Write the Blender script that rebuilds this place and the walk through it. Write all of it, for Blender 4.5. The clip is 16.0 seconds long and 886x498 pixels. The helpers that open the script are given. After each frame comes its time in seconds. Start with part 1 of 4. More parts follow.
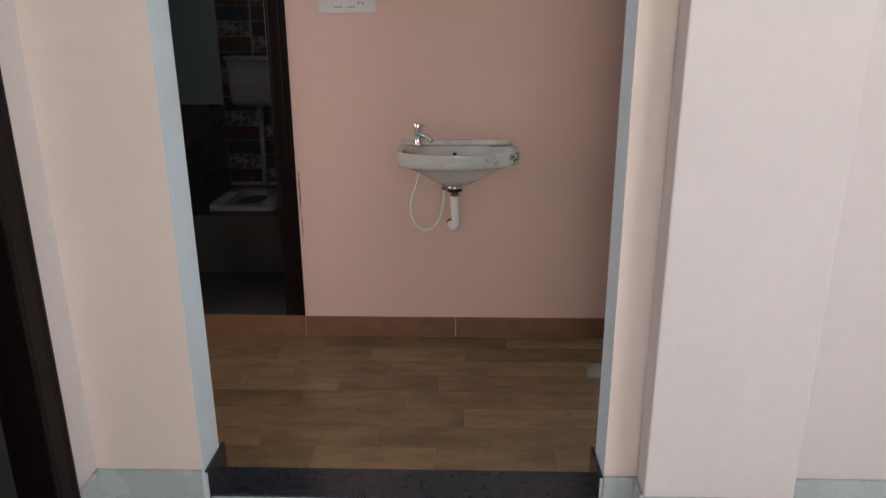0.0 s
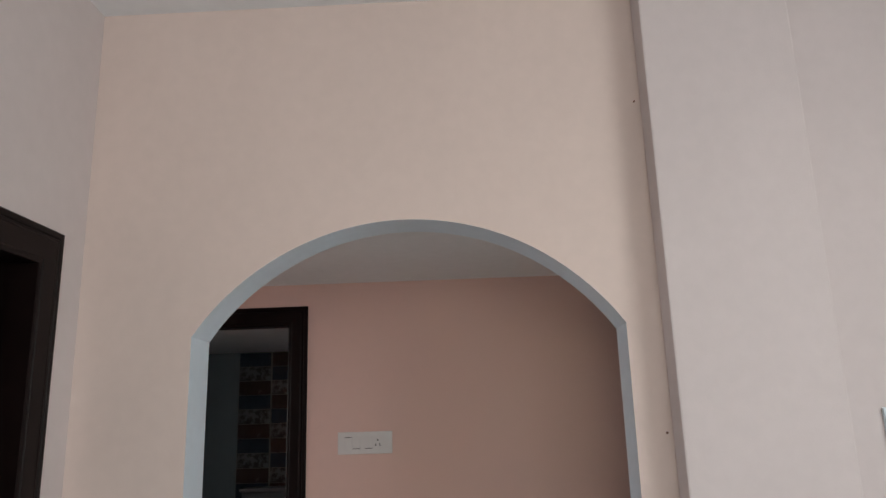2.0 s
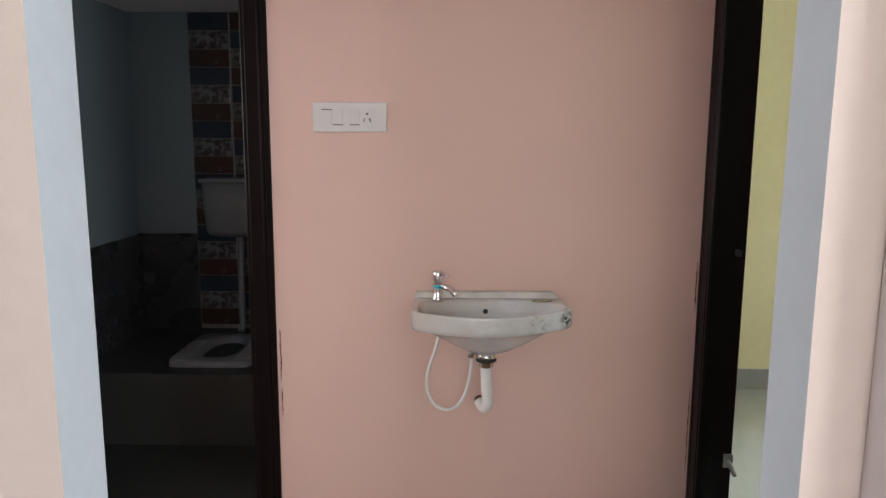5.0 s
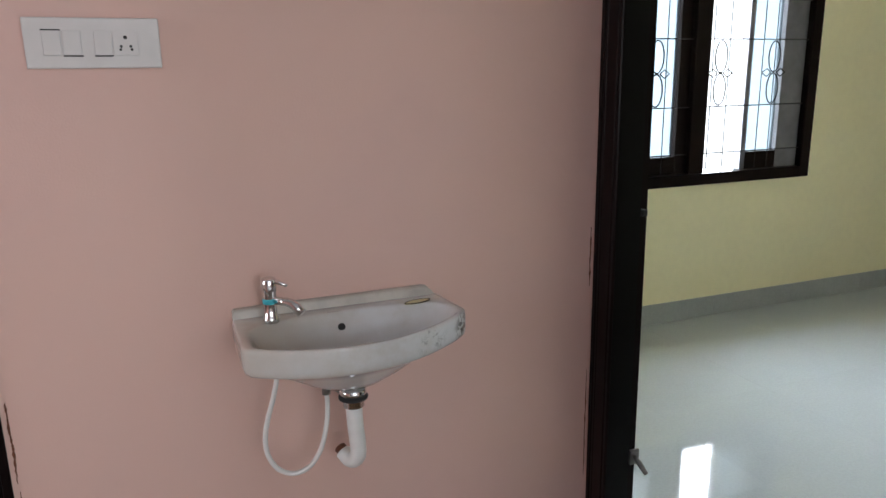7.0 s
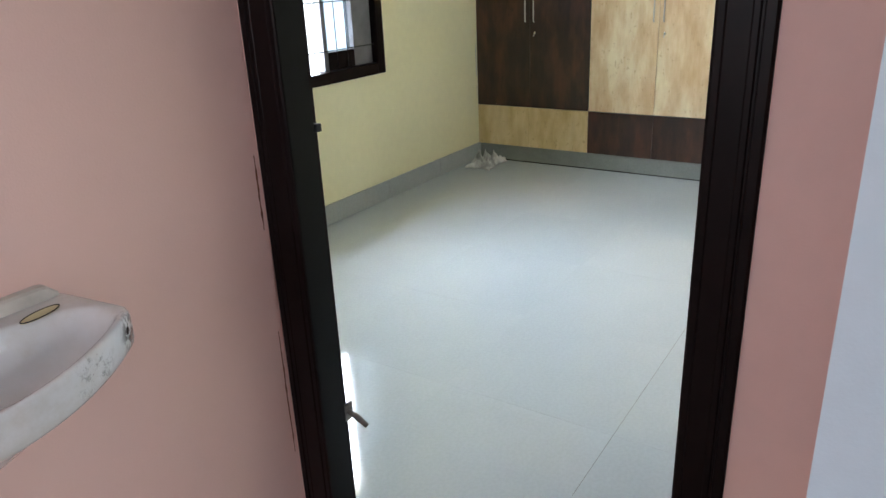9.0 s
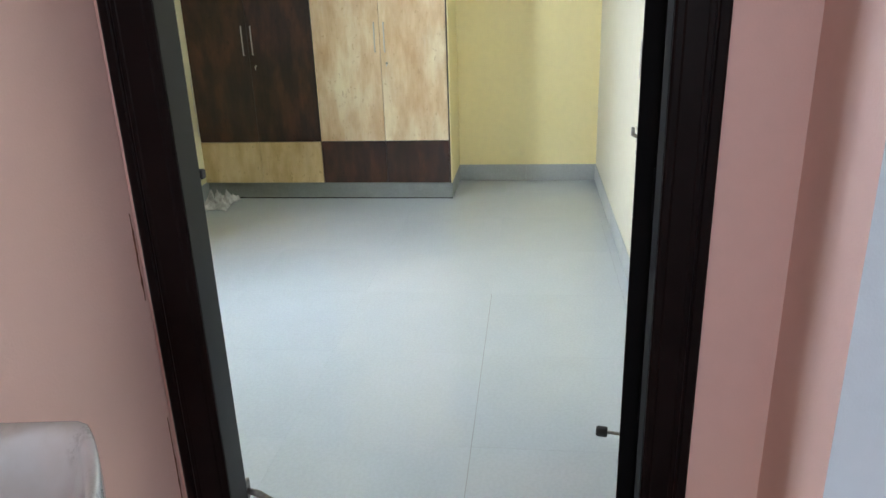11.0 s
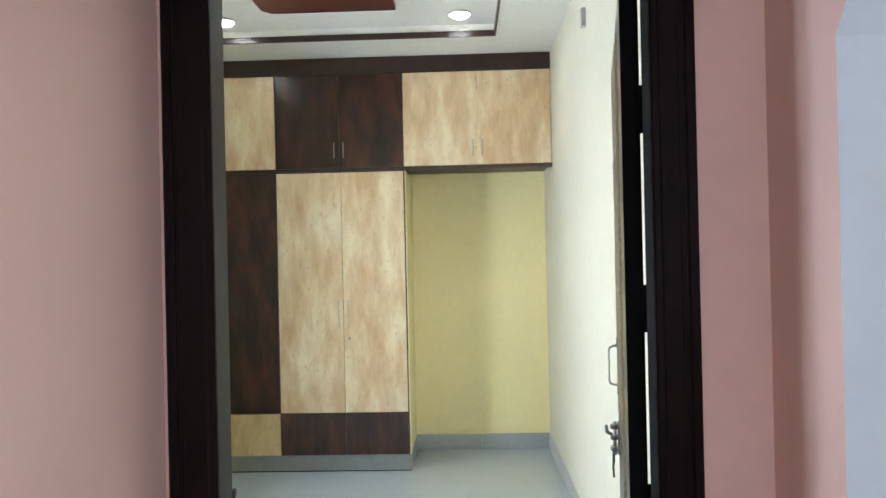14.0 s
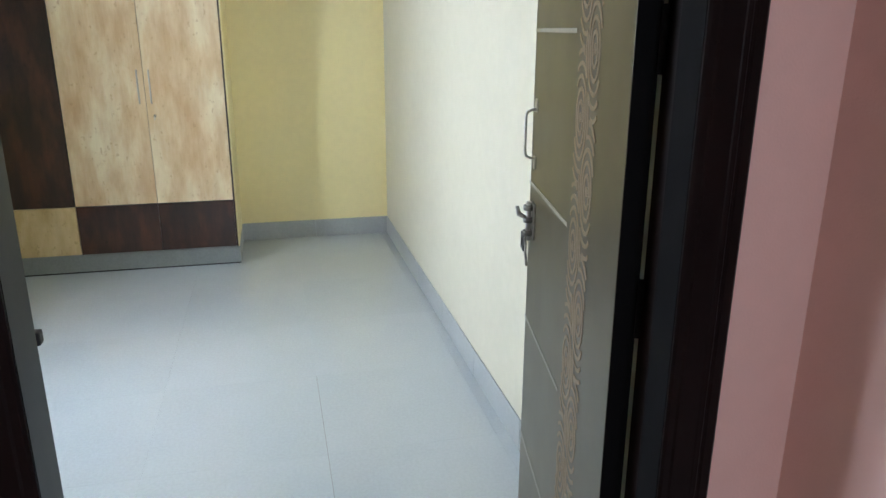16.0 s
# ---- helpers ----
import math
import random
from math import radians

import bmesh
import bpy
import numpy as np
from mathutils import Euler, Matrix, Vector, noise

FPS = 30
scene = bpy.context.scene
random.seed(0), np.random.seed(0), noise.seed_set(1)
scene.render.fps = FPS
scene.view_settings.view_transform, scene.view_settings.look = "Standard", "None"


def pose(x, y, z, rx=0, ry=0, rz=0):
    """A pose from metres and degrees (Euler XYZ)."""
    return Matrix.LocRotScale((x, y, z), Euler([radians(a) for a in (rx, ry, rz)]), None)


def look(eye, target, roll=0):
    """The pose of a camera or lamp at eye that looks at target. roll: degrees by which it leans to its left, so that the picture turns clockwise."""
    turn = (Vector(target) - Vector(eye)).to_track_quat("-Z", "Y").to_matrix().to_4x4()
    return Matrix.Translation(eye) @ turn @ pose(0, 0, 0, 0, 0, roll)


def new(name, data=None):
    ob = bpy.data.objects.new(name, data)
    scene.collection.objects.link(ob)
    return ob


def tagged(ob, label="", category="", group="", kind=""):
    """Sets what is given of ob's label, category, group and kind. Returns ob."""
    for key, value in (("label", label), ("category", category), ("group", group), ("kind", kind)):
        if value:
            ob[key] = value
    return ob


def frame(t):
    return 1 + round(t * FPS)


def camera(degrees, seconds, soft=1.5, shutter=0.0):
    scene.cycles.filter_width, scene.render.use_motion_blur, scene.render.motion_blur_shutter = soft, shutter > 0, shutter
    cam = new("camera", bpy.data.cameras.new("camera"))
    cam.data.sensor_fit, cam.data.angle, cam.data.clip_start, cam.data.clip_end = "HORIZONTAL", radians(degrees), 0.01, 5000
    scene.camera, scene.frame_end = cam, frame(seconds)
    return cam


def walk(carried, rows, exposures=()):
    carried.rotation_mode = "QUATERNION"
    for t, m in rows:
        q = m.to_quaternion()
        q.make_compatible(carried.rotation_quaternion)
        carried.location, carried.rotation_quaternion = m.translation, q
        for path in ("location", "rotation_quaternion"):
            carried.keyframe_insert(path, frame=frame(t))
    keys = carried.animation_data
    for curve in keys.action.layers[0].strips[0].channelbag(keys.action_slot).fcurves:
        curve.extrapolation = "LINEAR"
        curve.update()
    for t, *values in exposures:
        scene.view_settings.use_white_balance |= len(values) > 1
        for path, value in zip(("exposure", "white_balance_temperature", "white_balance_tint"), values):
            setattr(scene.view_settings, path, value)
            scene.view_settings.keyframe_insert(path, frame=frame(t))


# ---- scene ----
cam = camera(63.3, 16.0)
PATH = [
    (0, (0.792, -1.853, 1.408), (0.730, 0.051, 0.799), -0.28),
    (0.2, (0.785, -1.865, 1.420), (0.728, 0.086, 0.984), -0.86),
    (0.5, (0.787, -1.895, 1.460), (0.715, 0.094, 1.261), -0.62),
    (1, (0.782, -1.943, 1.517), (0.732, 0.053, 1.622), -1.12),
    (1.5, (0.790, -1.964, 1.542), (0.729, 0.010, 1.859), -1.86),
    (2, (0.783, -1.984, 1.561), (0.714, -0.040, 2.027), -1.72),
    (2.5, (0.773, -1.983, 1.557), (0.710, -0.017, 1.916), -1.74),
    (3, (0.754, -1.909, 1.475), (0.674, 0.089, 1.439), -0.48),
    (3.5, (0.719, -1.762, 1.442), (0.631, 0.233, 1.323), -1.38),
    (4, (0.703, -1.545, 1.445), (0.607, 0.449, 1.325), -1.78),
    (4.2, (0.698, -1.465, 1.434), (0.610, 0.525, 1.264), -0.87),
    (6.3, (0.558, -0.553, 1.422), (0.67, 1.405, 1.032), -1.1),
    (6.5, (0.546, -0.494, 1.43), (0.764, 1.45, 1.013), -0.8),
    (7, (0.403, -0.358, 1.408), (1.111, 1.454, 0.942), -0.9),
    (7.5, (0.35, -0.265, 1.398), (1.334, 1.414, 0.934), -0.3),
    (8, (0.353, -0.122, 1.388), (1.557, 1.397, 0.894), -2.3),
    (8.5, (0.404, -0.02, 1.366), (1.789, 1.276, 0.734), -2.0),
    (9, (0.452, 0.111, 1.35), (2.005, 1.146, 0.631), -2.6),
    (9.2, (0.462, 0.172, 1.343), (2.044, 1.127, 0.577), -3.6),
    (11.3, (0.303, 0.590, 1.355), (2.200, 0.757, 0.742), -1.2),
    (11.5, (0.274, 0.615, 1.352), (2.186, 0.752, 0.783), -0.8),
    (12, (0.192, 0.624, 1.49), (2.166, 0.722, 1.185), -0.9),
    (12.5, (0.15, 0.65, 1.551), (2.143, 0.709, 1.705), -2.0),
    (13, (0.122, 0.666, 1.579), (2.077, 0.722, 1.996), -2.1),
    (13.2, (0.125, 0.672, 1.592), (2.072, 0.720, 2.045), -2.07),
    (13.5, (0.128, 0.671, 1.583), (2.088, 0.727, 1.975), -1.5),
    (14, (0.175, 0.670, 1.517), (2.174, 0.735, 1.524), -1.24),
    (14.5, (0.21, 0.652, 1.466), (2.18, 0.788, 1.148), -0.8),
    (15, (0.324, 0.694, 1.439), (2.301, 0.684, 1.138), 0.6),
    (15.5, (0.508, 0.819, 1.441), (2.444, 0.488, 1.06), -0.3),
    (16, (0.667, 0.841, 1.411), (2.528, 0.398, 0.828), 0.2),
]
EXPOSURES = [
    (0, -0.13, 6800, 10),
    (0.5, -0.16, 6800, 10),
    (1.0, -0.40, 6800, 10),
    (2.5, -0.56, 6800, 10),
    (3.2, -0.3, 6700, 10),
    (4.2, -0.05, 6800, 10),
    (6.3, 0.88, 6350, 10),
    (6.6, 0.8, 6350, 10),
    (7.0, 0.1, 6300, 10),
    (7.6, 0.2, 6200, 11),
    (9.2, 0.52, 6100, 11),
    (11.3, 0.56, 6050, 10),
    (12.5, 0.52, 6000, 9),
    (13.0, 0.71, 5950, 8),
    (13.5, 0.76, 5950, 8),
    (14.2, 0.55, 5980, 9),
    (15, 0.52, 6000, 10),
    (16, 0.36, 5900, 11),
]
walk(cam, [(t, look(eye, target, roll)) for t, eye, target, roll in PATH], EXPOSURES)
HALL_W, SIDE_W, BED_W, PASS_W, TOILET_W, LED_E, SKY_E = 38, 62, 435, 26, 0.28, 34, 1.5

# ---- world, sun, large lights ----
world = bpy.data.worlds.new("sky")
scene.world = world
world.use_nodes = True
_wn = world.node_tree.nodes
_sky = _wn.new("ShaderNodeTexSky")
_sky.sky_type, _sky.sun_disc = "NISHITA", False
_sky.sun_elevation, _sky.sun_rotation = radians(50), radians(200)
world.node_tree.links.new(_sky.outputs[0], _wn["Background"].inputs[0])
_wn["Background"].inputs[1].default_value = 0.12


def area_light(name, m, w, h, power, color):
    data = bpy.data.lights.new(name, "AREA")
    data.shape, data.size, data.size_y, data.energy, data.color = "RECTANGLE", w, h, power, color
    ob = new(name, data)
    ob.matrix_world = m
    return ob


sun_data = bpy.data.lights.new("sun", "SUN")
sun_data.energy, sun_data.angle, sun_data.color = 1.2, radians(12), (1.0, 0.96, 0.9)
new("sun", sun_data).matrix_world = look((0, -20, 24), (0, 0, 0))
# daylight that enters by the hall's large window, behind the walker, and by the bedroom window
area_light("hall_window_light", look((0.9, -4.25, 1.75), (0.9, 0.0, 1.5)), 2.2, 1.5, HALL_W, (0.93, 0.97, 1.0))
area_light("hall_side_light", look((3.22, -2.4, 1.7), (0.2, -1.2, 1.3)), 1.5, 1.4, SIDE_W, (0.9, 0.96, 1.0))
area_light("bedroom_window_light", look((3.8, 3.45, 1.52), (3.6, 0.0, 1.0)), 2.5, 1.7, BED_W, (0.87, 0.93, 1.0))
area_light("passage_window_light", look((-3.06, 0.68, 1.5), (1.4, 0.62, 1.35)), 0.85, 1.0, PASS_W, (0.90, 0.95, 1.0))


# added bluish fill, out of view, that brightens the toilet ceiling
area_light("toilet_ceiling_fill_light", look((0.53, 1.85, 1.70), (-0.5, 1.95, 1.86)), 0.42, 0.32, TOILET_W, (0.62, 0.84, 1.0))


# ---- materials ----
def nodes_of(name):
    m = bpy.data.materials.new(name)
    m.use_nodes = True
    t = m.node_tree
    return m, t, t.nodes["Principled BSDF"]


def link(t, a, b):
    t.links.new(a, b)


def coords(t, scale=(1, 1, 1), use_object=True):
    tc, mp = t.nodes.new("ShaderNodeTexCoord"), t.nodes.new("ShaderNodeMapping")
    mp.inputs["Scale"].default_value = scale
    link(t, tc.outputs["Object" if use_object else "Generated"], mp.inputs["Vector"])
    return mp.outputs["Vector"]


def noise_of(t, vec, scale, detail=4.0, rough=0.55):
    n = t.nodes.new("ShaderNodeTexNoise")
    n.inputs["Scale"].default_value, n.inputs["Detail"].default_value, n.inputs["Roughness"].default_value = scale, detail, rough
    link(t, vec, n.inputs["Vector"])
    return n.outputs["Fac"]


def ramp(t, fac, stops):
    r = t.nodes.new("ShaderNodeValToRGB")
    e = r.color_ramp.elements
    while len(e) < len(stops):
        e.new(0.5)
    for i, (p, c) in enumerate(stops):
        e[i].position, e[i].color = p, (*c, 1)
    link(t, fac, r.inputs["Fac"])
    return r.outputs["Color"]


def mix(t, fac, a, b, mode="MIX"):
    n = t.nodes.new("ShaderNodeMix")
    n.data_type, n.blend_type = "RGBA", mode
    if isinstance(fac, float):
        n.inputs[0].default_value = fac
    else:
        link(t, fac, n.inputs[0])
    for sock, v in ((n.inputs[6], a), (n.inputs[7], b)):
        if isinstance(v, tuple):
            sock.default_value = (*v, 1)
        else:
            link(t, v, sock)
    return n.outputs[2]


def bump(t, p, fac, strength, dist=0.002):
    b = t.nodes.new("ShaderNodeBump")
    b.inputs["Strength"].default_value, b.inputs["Distance"].default_value = strength, dist
    link(t, fac, b.inputs["Height"])
    link(t, b.outputs["Normal"], p.inputs["Normal"])


def shade(c, k):
    return tuple(min(1.0, v * k) for v in c)


def paint(name, col, rough=0.6, vary=0.07, relief=0.25, lit_hue=None):
    """Emulsion on plaster: faint cloudy patches, roller stipple, a few scuffs. An optional further hue paints in uneven
    light.
    """
    m, t, p = nodes_of(name)
    v = coords(t)
    big = ramp(t, noise_of(t, v, 1.3, 3), [(0.3, shade(col, 1 - vary)), (0.7, shade(col, 1 + vary * 0.6))])
    fine = ramp(t, noise_of(t, v, 22, 6), [(0.35, shade(col, 0.96)), (0.65, shade(col, 1.03))])
    c = mix(t, 0.45, big, fine)
    if lit_hue:
        c = mix(t, ramp(t, noise_of(t, v, 0.9, 3), [(0.38, (0, 0, 0)), (0.60, (1, 1, 1))]), c, mix(t, 0.5, lit_hue, shade(lit_hue, 1.03)))
    scuff = ramp(t, noise_of(t, v, 5.5, 8, 0.7), [(0.70, (0, 0, 0)), (0.80, (1, 1, 1))])
    sc = t.nodes.new("ShaderNodeMath")
    sc.operation = "MULTIPLY"
    sc.inputs[1].default_value = 0.16
    link(t, scuff, sc.inputs[0])
    link(t, mix(t, sc.outputs[0], c, shade(col, 0.6)), p.inputs["Base Color"])
    p.inputs["Roughness"].default_value = rough
    hgt = t.nodes.new("ShaderNodeMath")
    hgt.operation = "ADD"
    link(t, noise_of(t, v, 260, 2), hgt.inputs[0])
    link(t, noise_of(t, v, 9, 4), hgt.inputs[1])
    bump(t, p, hgt.outputs[0], relief, 0.0015)
    return m


def plain(name, col, rough=0.4, metal=0.0, vary=0.06, scale=30.0, relief=0.0, emit=0.0):
    m, t, p = nodes_of(name)
    v = coords(t)
    n = noise_of(t, v, scale, 5)
    link(t, ramp(t, n, [(0.3, shade(col, 1 - vary)), (0.7, shade(col, 1 + vary))]), p.inputs["Base Color"])
    r = t.nodes.new("ShaderNodeMapRange")
    r.inputs["To Min"].default_value, r.inputs["To Max"].default_value = max(0.02, rough - 0.06), min(1.0, rough + 0.08)
    link(t, noise_of(t, v, scale * 0.4, 4), r.inputs["Value"])
    link(t, r.outputs[0], p.inputs["Roughness"])
    p.inputs["Metallic"].default_value = metal
    if relief:
        bump(t, p, n, relief)
    if emit:
        p.inputs["Emission Color"].default_value, p.inputs["Emission Strength"].default_value = (*col, 1), emit
    return m


def laminate(name, dark, mid, light, rough):
    """Printed woodgrain laminate, grain upright, with cloudy blotches and small knots; every sheet differs."""
    m, t, p = nodes_of(name)
    tc, info, add = t.nodes.new("ShaderNodeTexCoord"), t.nodes.new("ShaderNodeObjectInfo"), t.nodes.new("ShaderNodeVectorMath")
    mul = t.nodes.new("ShaderNodeMath")
    mul.operation, mul.inputs[1].default_value = "MULTIPLY", 9.0
    link(t, info.outputs["Random"], mul.inputs[0])
    link(t, tc.outputs["Object"], add.inputs[0])
    link(t, mul.outputs[0], add.inputs[1])
    def mapped(s):
        mp = t.nodes.new("ShaderNodeMapping")
        mp.inputs["Scale"].default_value = s
        link(t, add.outputs[0], mp.inputs["Vector"])
        return mp.outputs["Vector"]
    blot = noise_of(t, mapped((1, 5.4, 1.6)), 1.5, 4, 0.55)
    grain = noise_of(t, mapped((1, 60, 3.0)), 2.0, 6, 0.65)
    base = ramp(t, blot, [(0.37, dark), (0.49, mid), (0.61, light)])
    gr = ramp(t, grain, [(0.35, shade(mid, 0.72)), (0.65, shade(light, 1.05))])
    cloud = ramp(t, noise_of(t, mapped((1, 11, 4.2)), 1.1, 5, 0.6), [(0.32, shade(dark, 0.9)), (0.48, mid), (0.66, shade(light, 1.12))])
    c = mix(t, 0.10, mix(t, 0.32, base, cloud), gr)
    knot = ramp(t, noise_of(t, mapped((1, 26, 17)), 1.7, 2), [(0.64, (0, 0, 0)), (0.72, (1, 1, 1))])
    k = t.nodes.new("ShaderNodeMath")
    k.operation, k.inputs[1].default_value = "MULTIPLY", 0.5
    link(t, knot, k.inputs[0])
    link(t, mix(t, k.outputs[0], c, shade(dark, 0.8)), p.inputs["Base Color"])
    p.inputs["Roughness"].default_value = rough
    bump(t, p, grain, 0.12, 0.0006)
    return m


def tile_mat(name, c1, c2, rough, vein=2.5, relief=0.0):
    """Glazed tile: two-scale clouding, each piece a little different."""
    m, t, p = nodes_of(name)
    v = coords(t)
    info = t.nodes.new("ShaderNodeObjectInfo")
    base = ramp(t, noise_of(t, v, vein, 6, 0.6), [(0.3, c1), (0.7, c2)])
    sp = ramp(t, noise_of(t, v, 90, 3), [(0.4, shade(c1, 0.94)), (0.6, shade(c2, 1.03))])
    c = mix(t, 0.3, base, sp)
    r = ramp(t, info.outputs["Random"], [(0.0, (0.985, 0.985, 0.985)), (1.0, (1.01, 1.01, 1.01))])
    link(t, mix(t, 1.0, c, r, "MULTIPLY"), p.inputs["Base Color"])
    rr = t.nodes.new("ShaderNodeMapRange")
    rr.inputs["To Min"].default_value, rr.inputs["To Max"].default_value = rough * 0.7, rough * 1.5
    link(t, noise_of(t, v, 3.0, 6), rr.inputs["Value"])
    link(t, rr.outputs[0], p.inputs["Roughness"])
    if relief:
        bump(t, p, noise_of(t, v, 40, 3), relief, 0.001)
    return m


def wood_tile(name):
    m, t, p = nodes_of(name)
    info, tc, add = t.nodes.new("ShaderNodeObjectInfo"), t.nodes.new("ShaderNodeTexCoord"), t.nodes.new("ShaderNodeVectorMath")
    mul = t.nodes.new("ShaderNodeMath")
    mul.operation, mul.inputs[1].default_value = "MULTIPLY", 30.0
    link(t, info.outputs["Random"], mul.inputs[0])
    link(t, tc.outputs["Object"], add.inputs[0])
    link(t, mul.outputs[0], add.inputs[1])
    mp = t.nodes.new("ShaderNodeMapping")
    mp.inputs["Scale"].default_value = (3.0, 8, 4)
    link(t, add.outputs[0], mp.inputs["Vector"])
    g = noise_of(t, mp.outputs["Vector"], 1.6, 7, 0.65)
    c = ramp(t, g, [(0.28, (0.105, 0.062, 0.033)), (0.5, (0.19, 0.12, 0.065)), (0.72, (0.27, 0.18, 0.10))])
    r = ramp(t, info.outputs["Random"], [(0.0, (0.75, 0.74, 0.72)), (1.0, (1.15, 1.13, 1.1))])
    link(t, mix(t, 1.0, c, r, "MULTIPLY"), p.inputs["Base Color"])
    p.inputs["Roughness"].default_value = 0.42
    bump(t, p, g, 0.2, 0.001)
    return m


def glass(name, col, rough, alpha_mix):
    m, t, p = nodes_of(name)
    p.inputs["Base Color"].default_value = (*col, 1)
    p.inputs["Roughness"].default_value = rough
    p.inputs["Transmission Weight"].default_value = alpha_mix
    p.inputs["IOR"].default_value = 1.45
    v = coords(t)
    bump(t, p, noise_of(t, v, 60, 2), 0.05, 0.001)
    return m


M_HALL = paint("peach_paint_hall", (0.70, 0.575, 0.515))
# the warmer hue paints soft patches of light onto this wall
M_PASS = paint("pink_paint_passage", (0.69, 0.470, 0.420), lit_hue=(0.70, 0.478, 0.405))
M_PIER = paint("off_white_pink_paint", (0.61, 0.54, 0.525))
M_JAMB = paint("pale_blue_white_paint", (0.66, 0.75, 0.82), 0.5)
M_CEIL = paint("white_distemper", (0.79, 0.79, 0.80), 0.8)
M_BEDCEIL = paint("white_ceiling_paint", (0.82, 0.82, 0.78), 0.7, 0.03)
M_YELLOW = paint("yellow_paint", (0.90, 0.85, 0.56), 0.55)
M_YELLOW2 = paint("deep_yellow_paint", (0.90, 0.79, 0.42), 0.55)
M_CREAM = paint("cream_paint", (0.66, 0.625, 0.50), 0.6)
# light grey wall; dimness and bluish light are put into the paint
M_GREYWALL = paint("dimmed_toilet_paint", (0.20, 0.25, 0.275), 0.5)
M_FRAME = plain("dark_mahogany_varnish", (0.008, 0.0042, 0.0040), 0.36, 0, 0.25, 14, 0.08)
M_FRAME.node_tree.nodes["Principled BSDF"].inputs["Specular IOR Level"].default_value = 0.10
M_REBATE = plain("dark_gloss_enamel", (0.0035, 0.0032, 0.003), 0.30, 0, 0.12, 20)
M_REBATE.node_tree.nodes["Principled BSDF"].inputs["Specular IOR Level"].default_value = 0.14
M_LEAF = plain("olive_brown_door_laminate", (0.068, 0.056, 0.031), 0.30, 0, 0.14, 9, 0.05)
M_LEAFEDGE = plain("dark_door_edge", (0.0035, 0.0035, 0.004), 0.75)
M_LEAFEDGE.node_tree.nodes["Principled BSDF"].inputs["Specular IOR Level"].default_value = 0.1
M_INLAY = plain("pale_tan_inlay", (0.31, 0.245, 0.17), 0.5)
M_GROOVE = plain("silver_groove", (0.33, 0.32, 0.29), 0.4, 0.2)
M_LIGHTLAM = laminate("light_wood_laminate", (0.55, 0.345, 0.175), (0.67, 0.495, 0.29), (0.79, 0.685, 0.475), 0.33)
M_DARKLAM = laminate("dark_wood_laminate", (0.012, 0.009, 0.008), (0.030, 0.0155, 0.012), (0.085, 0.032, 0.019), 0.28)
M_YELLAM = laminate("honey_wood_laminate", (0.50, 0.34, 0.14), (0.64, 0.48, 0.24), (0.72, 0.58, 0.34), 0.35)
M_TRIM = plain("dark_wood_trim", (0.035, 0.018, 0.014), 0.35, 0, 0.2, 12)
M_STEEL = plain("brushed_steel", (0.55, 0.54, 0.52), 0.3, 1.0, 0.08, 60)
M_CHROME = plain("chrome", (0.75, 0.75, 0.76), 0.09, 1.0, 0.03, 40)
M_BLACKMETAL = plain("black_iron", (0.03, 0.03, 0.032), 0.45, 0.6, 0.15, 40)
M_OLDSTEEL = plain("tarnished_steel", (0.28, 0.27, 0.25), 0.4, 0.9, 0.3, 60)
M_WHITEPL = plain("white_plastic", (0.62, 0.60, 0.585), 0.35, 0, 0.03, 20)
# white plastic, darkened in colour because the toilet is poorly lit
M_CISTERN = plain("dimmed_plastic", (0.19, 0.195, 0.205), 0.4, 0, 0.08, 20)
# white ware; the toilet's low light is put into this grey
M_PANWARE = plain("dimmed_ceramic", (0.22, 0.23, 0.245), 0.3, 0, 0.12, 20)
M_PIPE = plain("white_pvc", (0.74, 0.73, 0.70), 0.4, 0, 0.06, 25)
M_RUST = plain("rust", (0.16, 0.06, 0.03), 0.85, 0, 0.4, 60, 0.3)
M_BLACK = plain("black_rubber", (0.012, 0.012, 0.012), 0.6)
M_ORANGE = plain("orange_plastic", (0.75, 0.22, 0.02), 0.4)
M_TEAL = plain("teal_band", (0.05, 0.45, 0.55), 0.4)
M_CLOTH = plain("grey_white_cloth", (0.58, 0.58, 0.57), 0.95, 0, 0.5, 14, 0.4)
M_BEDTILE = tile_mat("pale_grey_vitrified_tile", (0.485, 0.53, 0.56), (0.525, 0.57, 0.595), 0.05)
M_BEDTILE.node_tree.nodes["Principled BSDF"].inputs["IOR"].default_value = 1.62
M_HALLTILE = tile_mat("light_grey_hall_tile", (0.48, 0.49, 0.48), (0.56, 0.57, 0.55), 0.2)
M_SKIRT = tile_mat("grey_skirting_tile", (0.34, 0.37, 0.37), (0.42, 0.45, 0.44), 0.25, 6)
M_BEDSKIRT = tile_mat("bedroom_skirting_tile", (0.36, 0.385, 0.39), (0.42, 0.445, 0.45), 0.3, 6)
M_PLINTH = tile_mat("wardrobe_plinth_tile", (0.22, 0.24, 0.235), (0.28, 0.30, 0.29), 0.3, 6)
M_GRANITE = tile_mat("black_granite", (0.012, 0.014, 0.018), (0.04, 0.045, 0.055), 0.18, 40)
M_WOODTILE = wood_tile("wood_look_tile")
M_BROWNSK = tile_mat("brown_skirting_tile", (0.16, 0.075, 0.040), (0.24, 0.12, 0.065), 0.4, 9)
M_GROUT = plain("grout", (0.22, 0.21, 0.19), 0.9, 0, 0.2, 80)
M_PALEGROUT = plain("pale_grout", (0.48, 0.515, 0.53), 0.8, 0, 0.1, 80)
